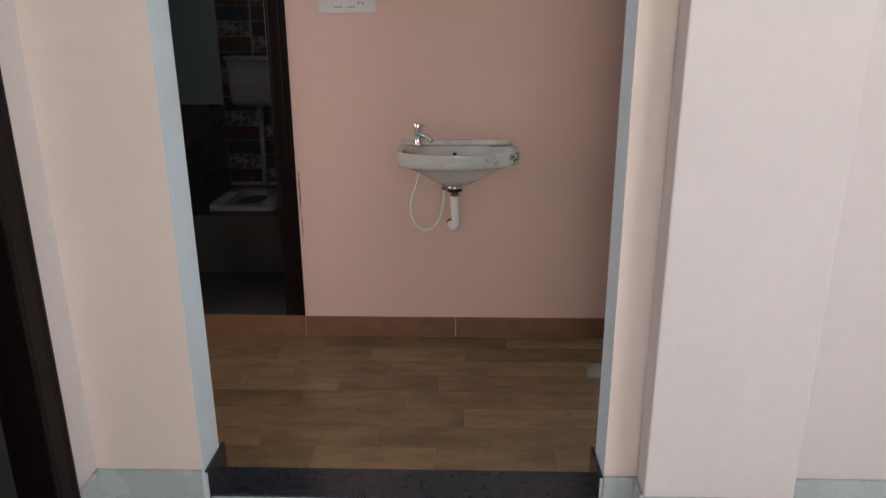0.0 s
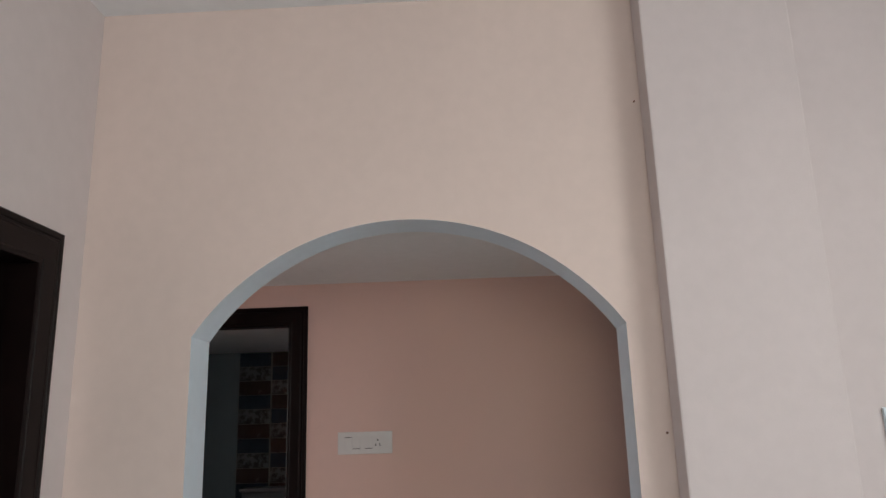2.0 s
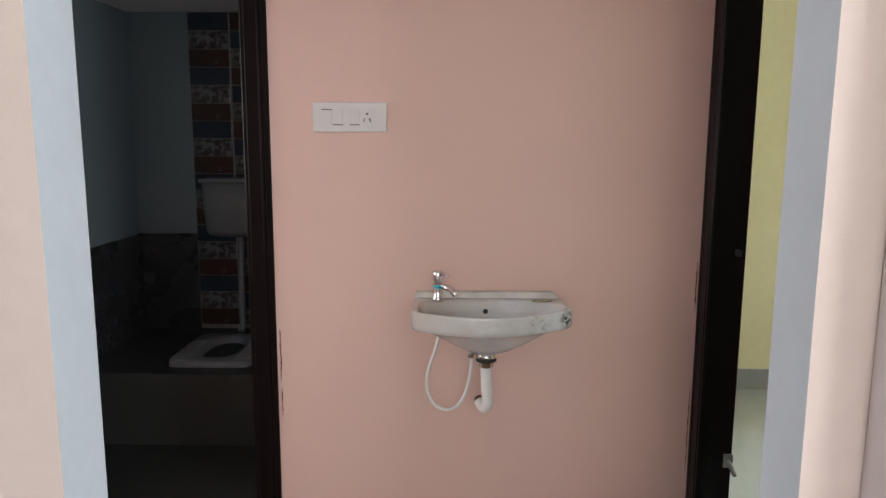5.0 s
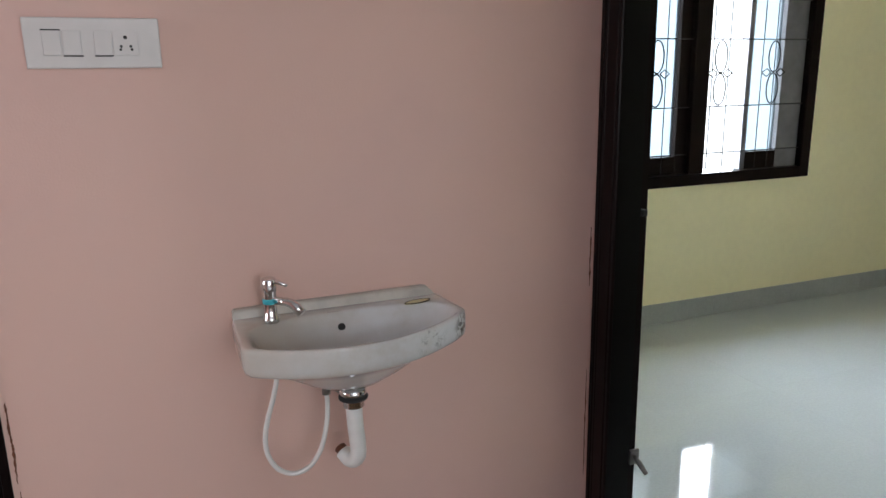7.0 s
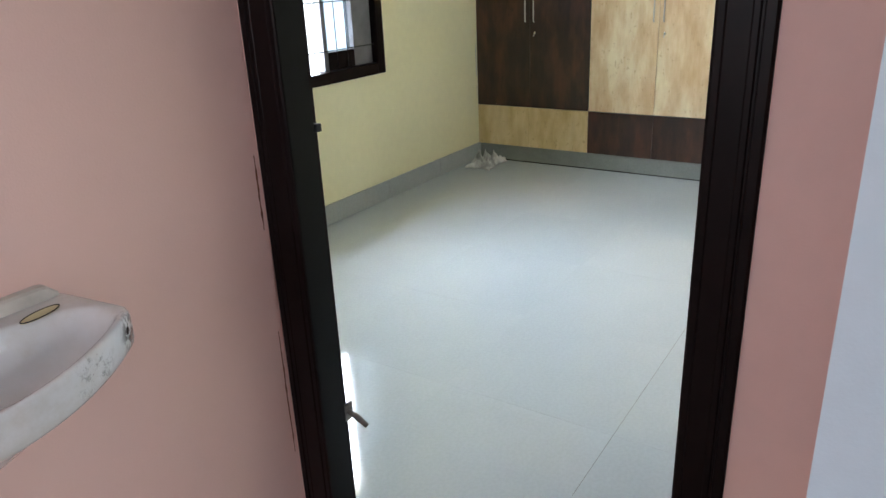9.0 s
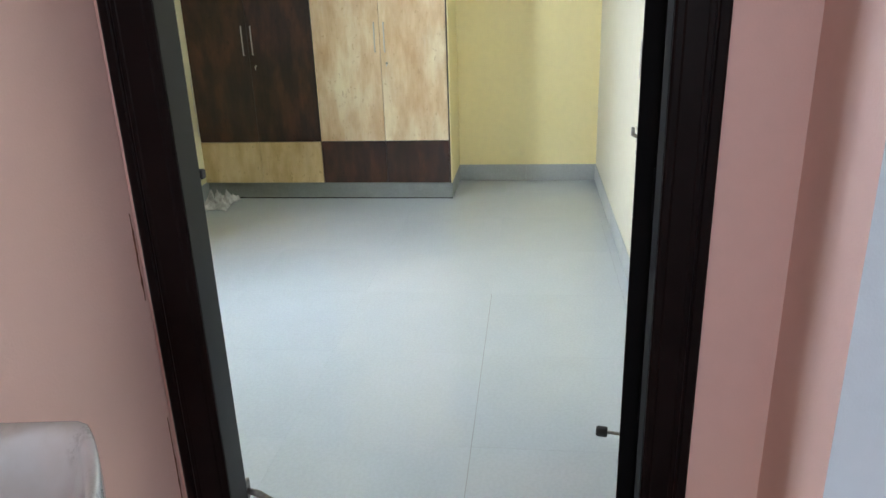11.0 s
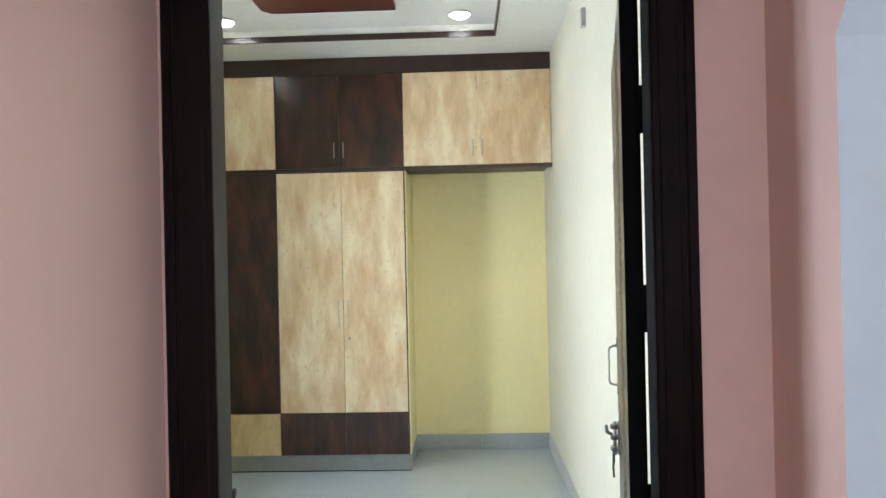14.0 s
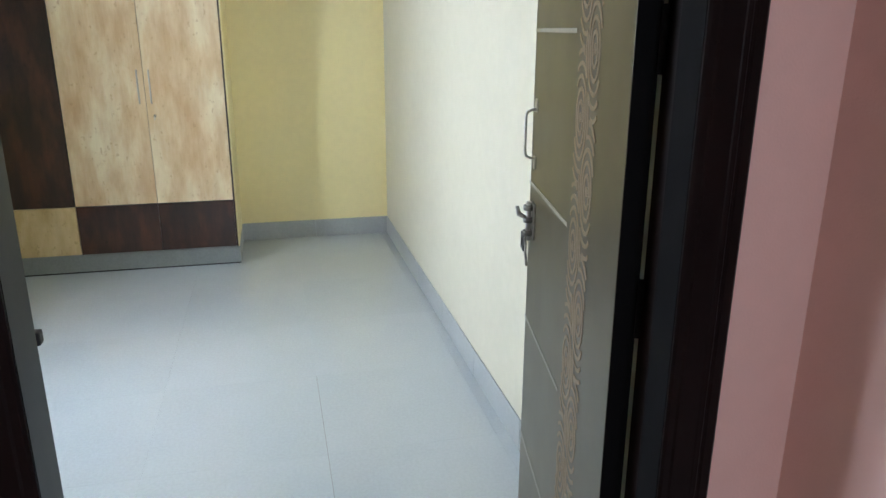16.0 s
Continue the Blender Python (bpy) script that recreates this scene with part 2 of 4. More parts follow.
# toilet tiles, their colours lowered to stand for the weak light
M_NAVYTILE = tile_mat("navy_tile", (0.02, 0.03, 0.045), (0.032, 0.045, 0.065), 0.2, 12)
M_BROWNTILE = tile_mat("dark_brown_tile", (0.04, 0.02, 0.017), (0.06, 0.031, 0.026), 0.25, 12)
M_DADO = tile_mat("charcoal_dado_tile", (0.028, 0.029, 0.032), (0.05, 0.05, 0.054), 0.25, 4)
# toilet floor and platform: shade is put into the tile colour
M_TOILETFLOOR = tile_mat("darkened_olive_floor_tile", (0.026, 0.029, 0.028), (0.048, 0.050, 0.045), 0.35, 5)
# near-black so that the side room reads as unlit
M_DARKROOM = paint("darkened_room_paint", (0.10, 0.105, 0.09))
M_GLASS = glass("frosted_pane", (0.038, 0.047, 0.052), 0.30, 0.9)
# dark stiles, greyed in colour for the glare beside the bright pane
M_SHUTTER = plain("glare_greyed_shutter", (0.17, 0.17, 0.185), 0.45, 0, 0.15, 12)
M_LAMP = plain("led_lens", (1.0, 0.97, 0.9), 0.4, 0, 0.0, 10, 0, LED_E)
M_BACKDROP = plain("bright_overcast_distance", (0.95, 0.98, 1.0), 1.0, 0, 0.02, 0.3, 0, SKY_E)
M_GROUND = plain("dusty_ground", (0.30, 0.27, 0.22), 0.95, 0, 0.2, 3, 0.2)
M_LEAFGREEN = plain("green_leaf", (0.06, 0.11, 0.04), 0.6, 0, 0.35, 8)
M_BARK = plain("grey_bark", (0.16, 0.12, 0.09), 0.9, 0, 0.3, 20, 0.4)


# this pattern is darkened too, for the poorly lit toilet
def floral(name):
    m, t, p = nodes_of(name)
    v = coords(t)
    blot = noise_of(t, v, 26, 4, 0.6)
    link(t, ramp(t, blot, [(0.44, (0.17, 0.175, 0.18)), (0.5, (0.11, 0.105, 0.105)), (0.56, (0.05, 0.042, 0.04))]), p.inputs["Base Color"])
    p.inputs["Roughness"].default_value = 0.2
    return m


def ceramic(name):
    """White glazed ceramic, stained grey and brown in places."""
    m, t, p = nodes_of(name)
    v = coords(t)
    n = noise_of(t, v, 7, 7, 0.65)
    c = ramp(t, n, [(0.30, (0.52, 0.50, 0.455)), (0.46, (0.61, 0.615, 0.61)), (0.7, (0.67, 0.69, 0.71))])
    dirt = ramp(t, noise_of(t, v, 30, 8, 0.75), [(0.66, (0, 0, 0)), (0.73, (1, 1, 1))])
    k = t.nodes.new("ShaderNodeMath")
    k.operation = "MULTIPLY"
    link(t, dirt, k.inputs[0])
    link(t, ramp(t, noise_of(t, v, 3.2, 2), [(0.52, (0, 0, 0)), (0.62, (0.75, 0.75, 0.75))]), k.inputs[1])
    def near(at, r0, r1, amount):
        d = t.nodes.new("ShaderNodeVectorMath")
        d.operation = "DISTANCE"
        d.inputs[1].default_value = at
        link(t, v, d.inputs[0])
        r = t.nodes.new("ShaderNodeMapRange")
        r.inputs["From Min"].default_value, r.inputs["From Max"].default_value = r0, r1
        r.inputs["To Min"].default_value, r.inputs["To Max"].default_value = amount, 0.0
        link(t, d.outputs["Value"], r.inputs["Value"])
        return r.outputs[0]
    c = mix(t, near((0.585, 1.07, 0.88), 0.04, 0.24, 0.62), c, (0.45, 0.375, 0.27))
    scuff = t.nodes.new("ShaderNodeMath")
    scuff.operation = "MULTIPLY"
    link(t, near((0.900, 0.970, 0.875), 0.015, 0.055, 0.6), scuff.inputs[0])
    link(t, ramp(t, noise_of(t, v, 45, 9, 0.85), [(0.515, (0, 0, 0)), (0.58, (1, 1, 1))]), scuff.inputs[1])
    c = mix(t, scuff.outputs[0], c, (0.07, 0.065, 0.05))
    chip = t.nodes.new("ShaderNodeMath")
    chip.operation = "MULTIPLY"
    link(t, near((0.995, 1.03, 0.872), 0.012, 0.04, 0.95), chip.inputs[0])
    link(t, ramp(t, noise_of(t, v, 60, 6, 0.8), [(0.47, (0, 0, 0)), (0.53, (1, 1, 1))]), chip.inputs[1])
    c = mix(t, chip.outputs[0], c, (0.05, 0.045, 0.035))
    link(t, mix(t, k.outputs[0], c, (0.10, 0.085, 0.06)), p.inputs["Base Color"])
    p.inputs["Roughness"].default_value = 0.12
    p.inputs["Coat Weight"].default_value = 0.3
    return m


M_FLORAL = floral("floral_tile")
M_CERAMIC = ceramic("stained_white_ceramic")


# ---- mesh helpers ----
def box(bm, x0, x1, y0, y1, z0, z1, bevel=0.0, mat=0):
    vs = [bm.verts.new((x, y, z)) for z in (z0, z1) for y in (y0, y1) for x in (x0, x1)]
    fs = [bm.faces.new([vs[i] for i in f]) for f in ((0, 2, 3, 1), (4, 5, 7, 6), (0, 1, 5, 4), (2, 6, 7, 3), (0, 4, 6, 2), (1, 3, 7, 5))]
    for f in fs:
        f.material_index = mat
    if bevel:
        es = list({e for f in fs for e in f.edges})
        bmesh.ops.bevel(bm, geom=es, offset=bevel, segments=2, affect="EDGES", profile=0.6)
    return bm


def boxed(*a, **k):
    return box(bmesh.new(), *a, **k)


def tube(bm, pts, r, n=10, closed=False):
    """A round rod along points; r is one radius or one for each point."""
    pts = [Vector(p) for p in pts]
    rs = r if isinstance(r, (list, tuple)) else [r] * len(pts)
    rings, up = [], Vector((0.13, 0.27, 0.95))
    for i, p in enumerate(pts):
        a, b = (pts[i - 1], pts[(i + 1) % len(pts)]) if closed else (pts[max(i - 1, 0)], pts[min(i + 1, len(pts) - 1)])
        d = (b - a).normalized()
        if abs(d.dot(up)) > 0.98:
            up = Vector((1, 0, 0))
        s = d.cross(up).normalized()
        u = s.cross(d)
        up = u
        rings.append([bm.verts.new(p + rs[i] * (math.cos(2 * math.pi * j / n) * s + math.sin(2 * math.pi * j / n) * u)) for j in range(n)])
    pairs = list(zip(rings, rings[1:])) + ([(rings[-1], rings[0])] if closed else [])
    for a, b in pairs:
        for j in range(n):
            f = bm.faces.new((a[j], a[(j + 1) % n], b[(j + 1) % n], b[j]))
            f.smooth = True
    if not closed:
        bm.faces.new(rings[0][::-1])
        bm.faces.new(rings[-1])
    return bm


def eased(pts, steps=5):
    """A smooth run of points through the given ones."""
    p = [Vector(q) for q in pts]
    p = [2 * p[0] - p[1]] + p + [2 * p[-1] - p[-2]]
    out = []
    for a, b, c, d in zip(p, p[1:], p[2:], p[3:]):
        for i in range(steps):
            t = i / steps
            out.append(0.5 * (2 * b + (c - a) * t + (2 * a - 5 * b + 4 * c - d) * t * t + (3 * b - a - 3 * c + d) * t ** 3))
    return out + [p[-2]]


def lathe(bm, profile, n=20, at=(0, 0, 0), axis="z"):
    """A turned shape from (radius, height) pairs."""
    def place(r, h, a):
        c, s = r * math.cos(a), r * math.sin(a)
        v = {"z": (c, s, h), "y": (c, h, s), "x": (h, c, s)}[axis]
        return Vector(at) + Vector(v)
    rings = [[bm.verts.new(place(r, h, 2 * math.pi * j / n)) for j in range(n)] for r, h in profile]
    for a, b in zip(rings, rings[1:]):
        for j in range(n):
            f = bm.faces.new((a[j], a[(j + 1) % n], b[(j + 1) % n], b[j]))
            f.smooth = True
    bm.faces.new(rings[0][::-1])
    bm.faces.new(rings[-1])
    return bm


def finish(bm, name, mats):
    bmesh.ops.recalc_face_normals(bm, faces=bm.faces)
    me = bpy.data.meshes.new(name)
    bm.to_mesh(me)
    bm.free()
    for m in mats if isinstance(mats, (list, tuple)) else [mats]:
        me.materials.append(m)
    return me


def part(name, bm, material, parent=None, label=""):
    ob = new(name, finish(bm, name, material))
    ob.parent = parent
    if label:
        ob["label"] = label
    return ob


def thing(name, at, label, category, group="", kind="", turn=0.0):
    ob = new(name)
    ob.empty_display_size = 0.1
    ob.matrix_world = pose(*at, 0, 0, turn)
    return tagged(ob, label, category, group, kind)


def setting(name, bm, material, label, category):
    return tagged(part(name, bm, material), label, category, kind="structure")


def piece(name, me, at, parent):
    ob = new(name, me)
    ob.location, ob.parent = at, parent
    return ob

# ---- measures of the place ----
ARCH_W, ARCH_SPRING, ARCH_TOP, ARCH_T = 1.209, 1.81, 2.128, 0.141
BASIN_Y, DOOR_X, DOOR_X2 = 1.217, 1.447, 1.575
HALL_L, HALL_R, HALL_S, HALL_H = -0.33, 3.2, -4.3, 2.83
BED_N, BED_S, BED_E, BED_H = 2.862, 0.065, 5.675, 2.88
PASS_H, PASS_L = 2.185, -3.0
WARD_X = 5.159


def by_normal(bm, rules):
    """Material slots by the way a face looks."""
    bmesh.ops.recalc_face_normals(bm, faces=bm.faces)
    bm.normal_update()
    for f in bm.faces:
        for way, slot in rules:
            if f.normal.dot(Vector(way)) > 0.7:
                f.material_index = slot
    return bm


def arch_wall():
    bm = bmesh.new()
    r = ((ARCH_W / 2) ** 2 + (ARCH_TOP - ARCH_SPRING) ** 2) / (2 * (ARCH_TOP - ARCH_SPRING))
    n = 40
    curve = []
    for i in range(n + 1):
        x = ARCH_W * i / n
        curve.append((x, ARCH_TOP - r + math.sqrt(r * r - (x - ARCH_W / 2) ** 2)))
    line = [(0.0, 0.0)] + [(0.0, ARCH_SPRING * k / 6) for k in range(1, 6)] + curve + [(ARCH_W, ARCH_SPRING * k / 6) for k in range(5, 0, -1)] + [(ARCH_W, 0.0)]
    # hand-trowelled edges wander a little
    line = [(x + 0.002 * noise.noise((x * 3, z * 5, 1)), z) for x, z in line]
    top = HALL_H
    inner, outer = [[bm.verts.new((x, y, z)) for x, z in line] for y in (0, ARCH_T)]
    for i in range(len(line) - 1):
        f = bm.faces.new((inner[i], outer[i], outer[i + 1], inner[i + 1]))
        f.material_index = 1
    for y, ring, slot in ((0, inner, 0), (ARCH_T, outer, 2)):
        def v(x, z):
            return bm.verts.new((x, y, z))
        lo_l, hi_l, lo_r, hi_r = v(HALL_L - 0.12 if y == 0 else PASS_L, 0), v(HALL_L - 0.12 if y == 0 else PASS_L, top), v(DOOR_X, 0), v(DOOR_X, top)
        tops = [v(line[i][0], top) for i in range(6, len(line) - 6)]
        faces = []
        faces.append([lo_l, *ring[:7], tops[0], hi_l])
        for i in range(len(tops) - 1):
            faces.append([ring[6 + i], ring[7 + i], tops[i + 1], tops[i]])
        faces.append([ring[-1], lo_r, hi_r, tops[-1]] + [ring[k] for k in range(len(ring) - 7, len(ring) - 1)])
        for f in faces:
            bm.faces.new(f).material_index = slot
    return bm


setting("wall_arch", arch_wall(), [M_HALL, M_JAMB, M_PASS], "peach wall with an arched opening lined in pale blue-white", "wall")
setting("wall_pier", boxed(1.305, 1.728, -0.095, -0.002, 0, HALL_H, 0.006), M_PIER, "off-white shallow pier beside the arch", "wall")
setting("wall_shared", by_normal(boxed(DOOR_X, BED_E + 0.12, 0, BED_S, 0, 3.1), [((0, 1, 0), 1)]), [M_PIER, M_CREAM], "wall painted pinkish white in the hall and cream in the bedroom", "wall")

bm = bmesh.new()
box(bm, PASS_L, -0.83, BASIN_Y, 1.34, 0, 2.5)
box(bm, 0.051, DOOR_X, BASIN_Y, 1.34, 0, 2.5)
box(bm, -0.83, 0.051, BASIN_Y, 1.34, 2.085, 2.5)
setting("wall_basin", bm, M_PASS, "pink painted wall with a wash basin and a toilet doorway", "wall")
bm = bmesh.new()
box(bm, DOOR_X, DOOR_X2, 1.209, 3.06, 0, 3.1)
box(bm, DOOR_X, DOOR_X2, BED_S, 0.264, 0, 3.1)
box(bm, DOOR_X, DOOR_X2, 0.264, 1.209, 2.117, 3.1)
setting("wall_bedroom_door", by_normal(bm, [((1, 0, 0), 1)]), [M_PASS, M_YELLOW], "wall with the bedroom doorway, pink outside and yellow inside", "wall")

WX0, WX1, WZ0, WZ1 = 2.722, 4.012, 0.795, 2.10
bm = bmesh.new()
box(bm, DOOR_X2, WX0, BED_N, 3.06, 0, 3.1)
box(bm, WX1, BED_E + 0.12, BED_N, 3.06, 0, 3.1)
box(bm, WX0, WX1, BED_N, 3.06, 0, WZ0)
box(bm, WX0, WX1, BED_N, 3.06, WZ1, 3.1)
setting("wall_north", bm, M_YELLOW, "pale yellow bedroom wall with a window", "wall")
setting("wall_east", boxed(BED_E, BED_E + 0.12, BED_S, BED_N, 0, 3.1), M_YELLOW2, "yellow bedroom wall behind the wardrobe alcove", "wall")
bm = bmesh.new()
box(bm, PASS_L - 0.1, PASS_L, 0, 0.25, 0, 2.5), box(bm, PASS_L - 0.1, PASS_L, 1.12, 1.34, 0, 2.5)
box(bm, PASS_L - 0.1, PASS_L, 0.25, 1.12, 0, 1.02), box(bm, PASS_L - 0.1, PASS_L, 0.25, 1.12, 2.05, 2.5)
setting("wall_passage_end", bm, M_PASS, "pink wall that closes the passage", "wall")

# hall: the side wall with a doorway, and the walls behind the walker with their windows
bm = bmesh.new()
box(bm, HALL_L - 0.12, HALL_L, -0.112, 0, 0, HALL_H)
box(bm, HALL_L - 0.12, HALL_L, -1.057, -0.112, 2.09, HALL_H)
box(bm, HALL_L - 0.12, HALL_L, HALL_S, -1.057, 0, HALL_H)
setting("wall_hall_side", bm, M_PIER, "pinkish white hall wall with a dark-framed doorway", "wall")
bm = bmesh.new()
box(bm, HALL_L, -0.2, HALL_S - 0.1, HALL_S, 0, HALL_H)
box(bm, 2.0, HALL_R, HALL_S - 0.1, HALL_S, 0, HALL_H)
box(bm, -0.2, 2.0, HALL_S - 0.1, HALL_S, 0, 1.0)
box(bm, -0.2, 2.0, HALL_S - 0.1, HALL_S, 2.5, HALL_H)
setting("wall_hall_back", bm, M_HALL, "plain peach wall behind the walker", "wall")
bm = bmesh.new()
box(bm, HALL_R, HALL_R + 0.1, HALL_S, -3.15, 0, HALL_H)
box(bm, HALL_R, HALL_R + 0.1, -1.65, 0, 0, HALL_H)
box(bm, HALL_R, HALL_R + 0.1, -3.15, -1.65, 0, 1.0)
box(bm, HALL_R, HALL_R + 0.1, -3.15, -1.65, 2.4, HALL_H)
setting("wall_hall_far", bm, M_PIER, "plain off-white hall wall", "wall")
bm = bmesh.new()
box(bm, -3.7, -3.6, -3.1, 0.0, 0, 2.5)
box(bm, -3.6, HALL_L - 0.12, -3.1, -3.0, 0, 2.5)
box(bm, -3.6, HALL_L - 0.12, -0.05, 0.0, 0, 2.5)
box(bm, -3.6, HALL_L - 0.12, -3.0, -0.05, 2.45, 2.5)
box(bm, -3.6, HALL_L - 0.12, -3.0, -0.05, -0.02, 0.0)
setting("wall_side_room", bm, M_DARKROOM, "side room behind the hall doorway, its gloom put in dark paint", "wall")

# ceilings
setting("ceiling_hall", boxed(HALL_L, HALL_R, HALL_S, 0, HALL_H, HALL_H + 0.1), M_CEIL, "white hall ceiling", "ceiling")
setting("ceiling_passage", boxed(PASS_L, DOOR_X, ARCH_T, BASIN_Y, PASS_H, PASS_H + 0.08), M_CEIL, "low grey-white passage ceiling", "ceiling")
RX0, RX1, RY0, RY1, RH = 2.3, 4.745, 0.455, 2.47, 2.958
bm = bmesh.new()
box(bm, DOOR_X2, RX0, BED_S, BED_N, BED_H, RH)
box(bm, RX1, BED_E, BED_S, BED_N, BED_H, RH)
box(bm, RX0, RX1, BED_S, RY0, BED_H, RH)
box(bm, RX0, RX1, RY1, BED_N, BED_H, RH)
box(bm, DOOR_X2, BED_E, BED_S, BED_N, RH, RH + 0.1)
setting("ceiling_bedroom", bm, M_BEDCEIL, "white false ceiling with a recessed tray", "ceiling")
bm = bmesh.new()
box(bm, RX0, RX1 - 0.004, RY0 - 0.0, RY0 + 0.012, BED_H - 0.004, BED_H + 0.034)
box(bm, RX0, RX1 - 0.004, RY1 - 0.012, RY1, BED_H - 0.004, BED_H + 0.034)
box(bm, RX1 - 0.016, RX1 - 0.004, RY0 + 0.012, RY1 - 0.012, BED_H - 0.004, BED_H + 0.034)
setting("trim_ceiling_tray", bm, M_TRIM, "dark brown edging round the ceiling tray", "trim")
bm = bmesh.new()
out = [(2.75, 1.05), (4.33, 1.05), (4.33, 1.77), (4.27, 1.82), (2.75, 1.82)]
lo, hi = [[bm.verts.new((x, y, z)) for x, y in out] for z in (RH - 0.035, RH - 0.002)]
bm.faces.new(lo[::-1]), bm.faces.new(hi)
for i in range(len(out)):
    bm.faces.new((lo[i], lo[(i + 1) % 5], hi[(i + 1) % 5], hi[i]))
tagged(part("ceiling_panel", bm, plain("red_brown_panel", (0.10, 0.032, 0.02), 0.35, 0, 0.15, 6)), "red-brown wooden panel fixed to the ceiling tray", "ceiling panel")
for y in (0.68, 2.125):
    lamp = thing("ceiling_light", (4.52, y, RH), "round recessed LED ceiling light, switched on", "ceiling light", "ceiling tray lights")
    part("rim", lathe(bmesh.new(), [(0.070, -0.002), (0.075, -0.010), (0.066, -0.016), (0.062, -0.004)], 28), M_WHITEPL, lamp)
    part("diffuser", lathe(bmesh.new(), [(0.062, -0.003), (0.060, -0.014), (0.048, -0.024), (0.026, -0.030), (0.008, -0.031)], 28), M_LAMP, lamp)


# ---- door frames ----
def door_frame(parent, w, h, depth, s=0.084, sh=0.102, stop=0.07, rebate=0.016, s2=None, stop2=None, rebate2=None):
    """Moulded wooden frame, mitred: two jambs and a head, with beads on the face and a rebate for the leaf."""
    s2, stop2, rebate2 = s2 or s, stop2 or stop, rebate2 or rebate
    def prof(s, stop, rebate):
        return [(0.0, -depth), (0.0, 0.005), (0.004, 0.008), (0.016, 0.008), (0.018, 0.0055), (0.021, 0.0055), (0.023, 0.008), (0.030, 0.008),
                (0.032, 0.007), (s - 0.016, 0.007), (s - 0.013, 0.0045), (s - 0.004, 0.0045), (s, 0.002), (s, -stop), (s - rebate, -stop), (s - rebate, -depth)]
    def strip(a, b, pa, pb):
        bm = bmesh.new()
        ra, rb = [bm.verts.new(a(u, v)) for u, v in pa], [bm.verts.new(b(u, v)) for u, v in pb]
        for i in range(len(pa)):
            j = (i + 1) % len(pa)
            bm.faces.new((ra[i], ra[j], rb[j], rb[i]))
        bm.faces.new(ra[::-1]), bm.faces.new(rb)
        return bm
    a, b = prof(s, stop, rebate), prof(s2, stop2, rebate2)
    part("jamb", strip(lambda u, v: (u, -v, 0), lambda u, v: (u, -v, h - u * sh / s), a, a), M_FRAME, parent)
    part("jamb", strip(lambda u, v: (w - u, -v, 0), lambda u, v: (w - u, -v, h - u * sh / s2), b, b), M_FRAME, parent)
    part("head", strip(lambda u, v: (u, -v, h - u * sh / s), lambda u, v: (w - u, -v, h - u * sh / s2), a, b), M_FRAME, parent)


df = thing("door_frame_1", (DOOR_X, 1.209, 0), "dark varnished moulded door frame of the bedroom", "door frame", kind="structure", turn=-90)
door_frame(df, 0.945, 2.117, 0.120, 0.087, 0.089, 0.072, 0.038, 0.078, 0.055, 0.018)
part("rebate_strip", boxed(0.0872, 0.0880, 0.001, 0.071, 0.004, 2.0265), M_REBATE, df, "glossy dark inner face")
part("rebate_strip", boxed(0.0885, 0.866, 0.001, 0.054, 2.0265, 2.0275), M_REBATE, df, "glossy dark inner face")
# added strip that keeps this reveal dark against the window light
part("rebate_strip", boxed(0.8662, 0.8668, 0.001, 0.054, 0.004, 2.0265), M_LEAFEDGE, df, "dull black strip added over the inner face")
part("bolt_catch", boxed(0.050, 0.090, 0.076, 0.092, 1.056, 1.073, 0.003), M_BLACKMETAL, df, "small black bolt catch")
bm = tube(bmesh.new(), [(0.07, 0.10, 0.375), (0.10, 0.10, 0.365), (0.125, 0.105, 0.345)], [0.006, 0.008, 0.006], 8)
box(bm, 0.0685, 0.076, 0.085, 0.115, 0.35, 0.395, 0.002)
part("holder", bm, M_OLDSTEEL, df, "tarnished steel door holder")
tf = thing("door_frame_2", (-0.83, BASIN_Y, 0.1), "dark varnished moulded frame of the toilet doorway, chipped at one edge", "door frame", kind="structure")
door_frame(tf, 0.881, 1.985, 0.12, 0.087, 0.086)
lf = thing("door_frame_3", (HALL_L, -1.057, 0), "dark varnished moulded frame of the hall side doorway", "door frame", kind="structure", turn=90)
door_frame(lf, 0.945, 2.09, 0.12, 0.1, 0.1)


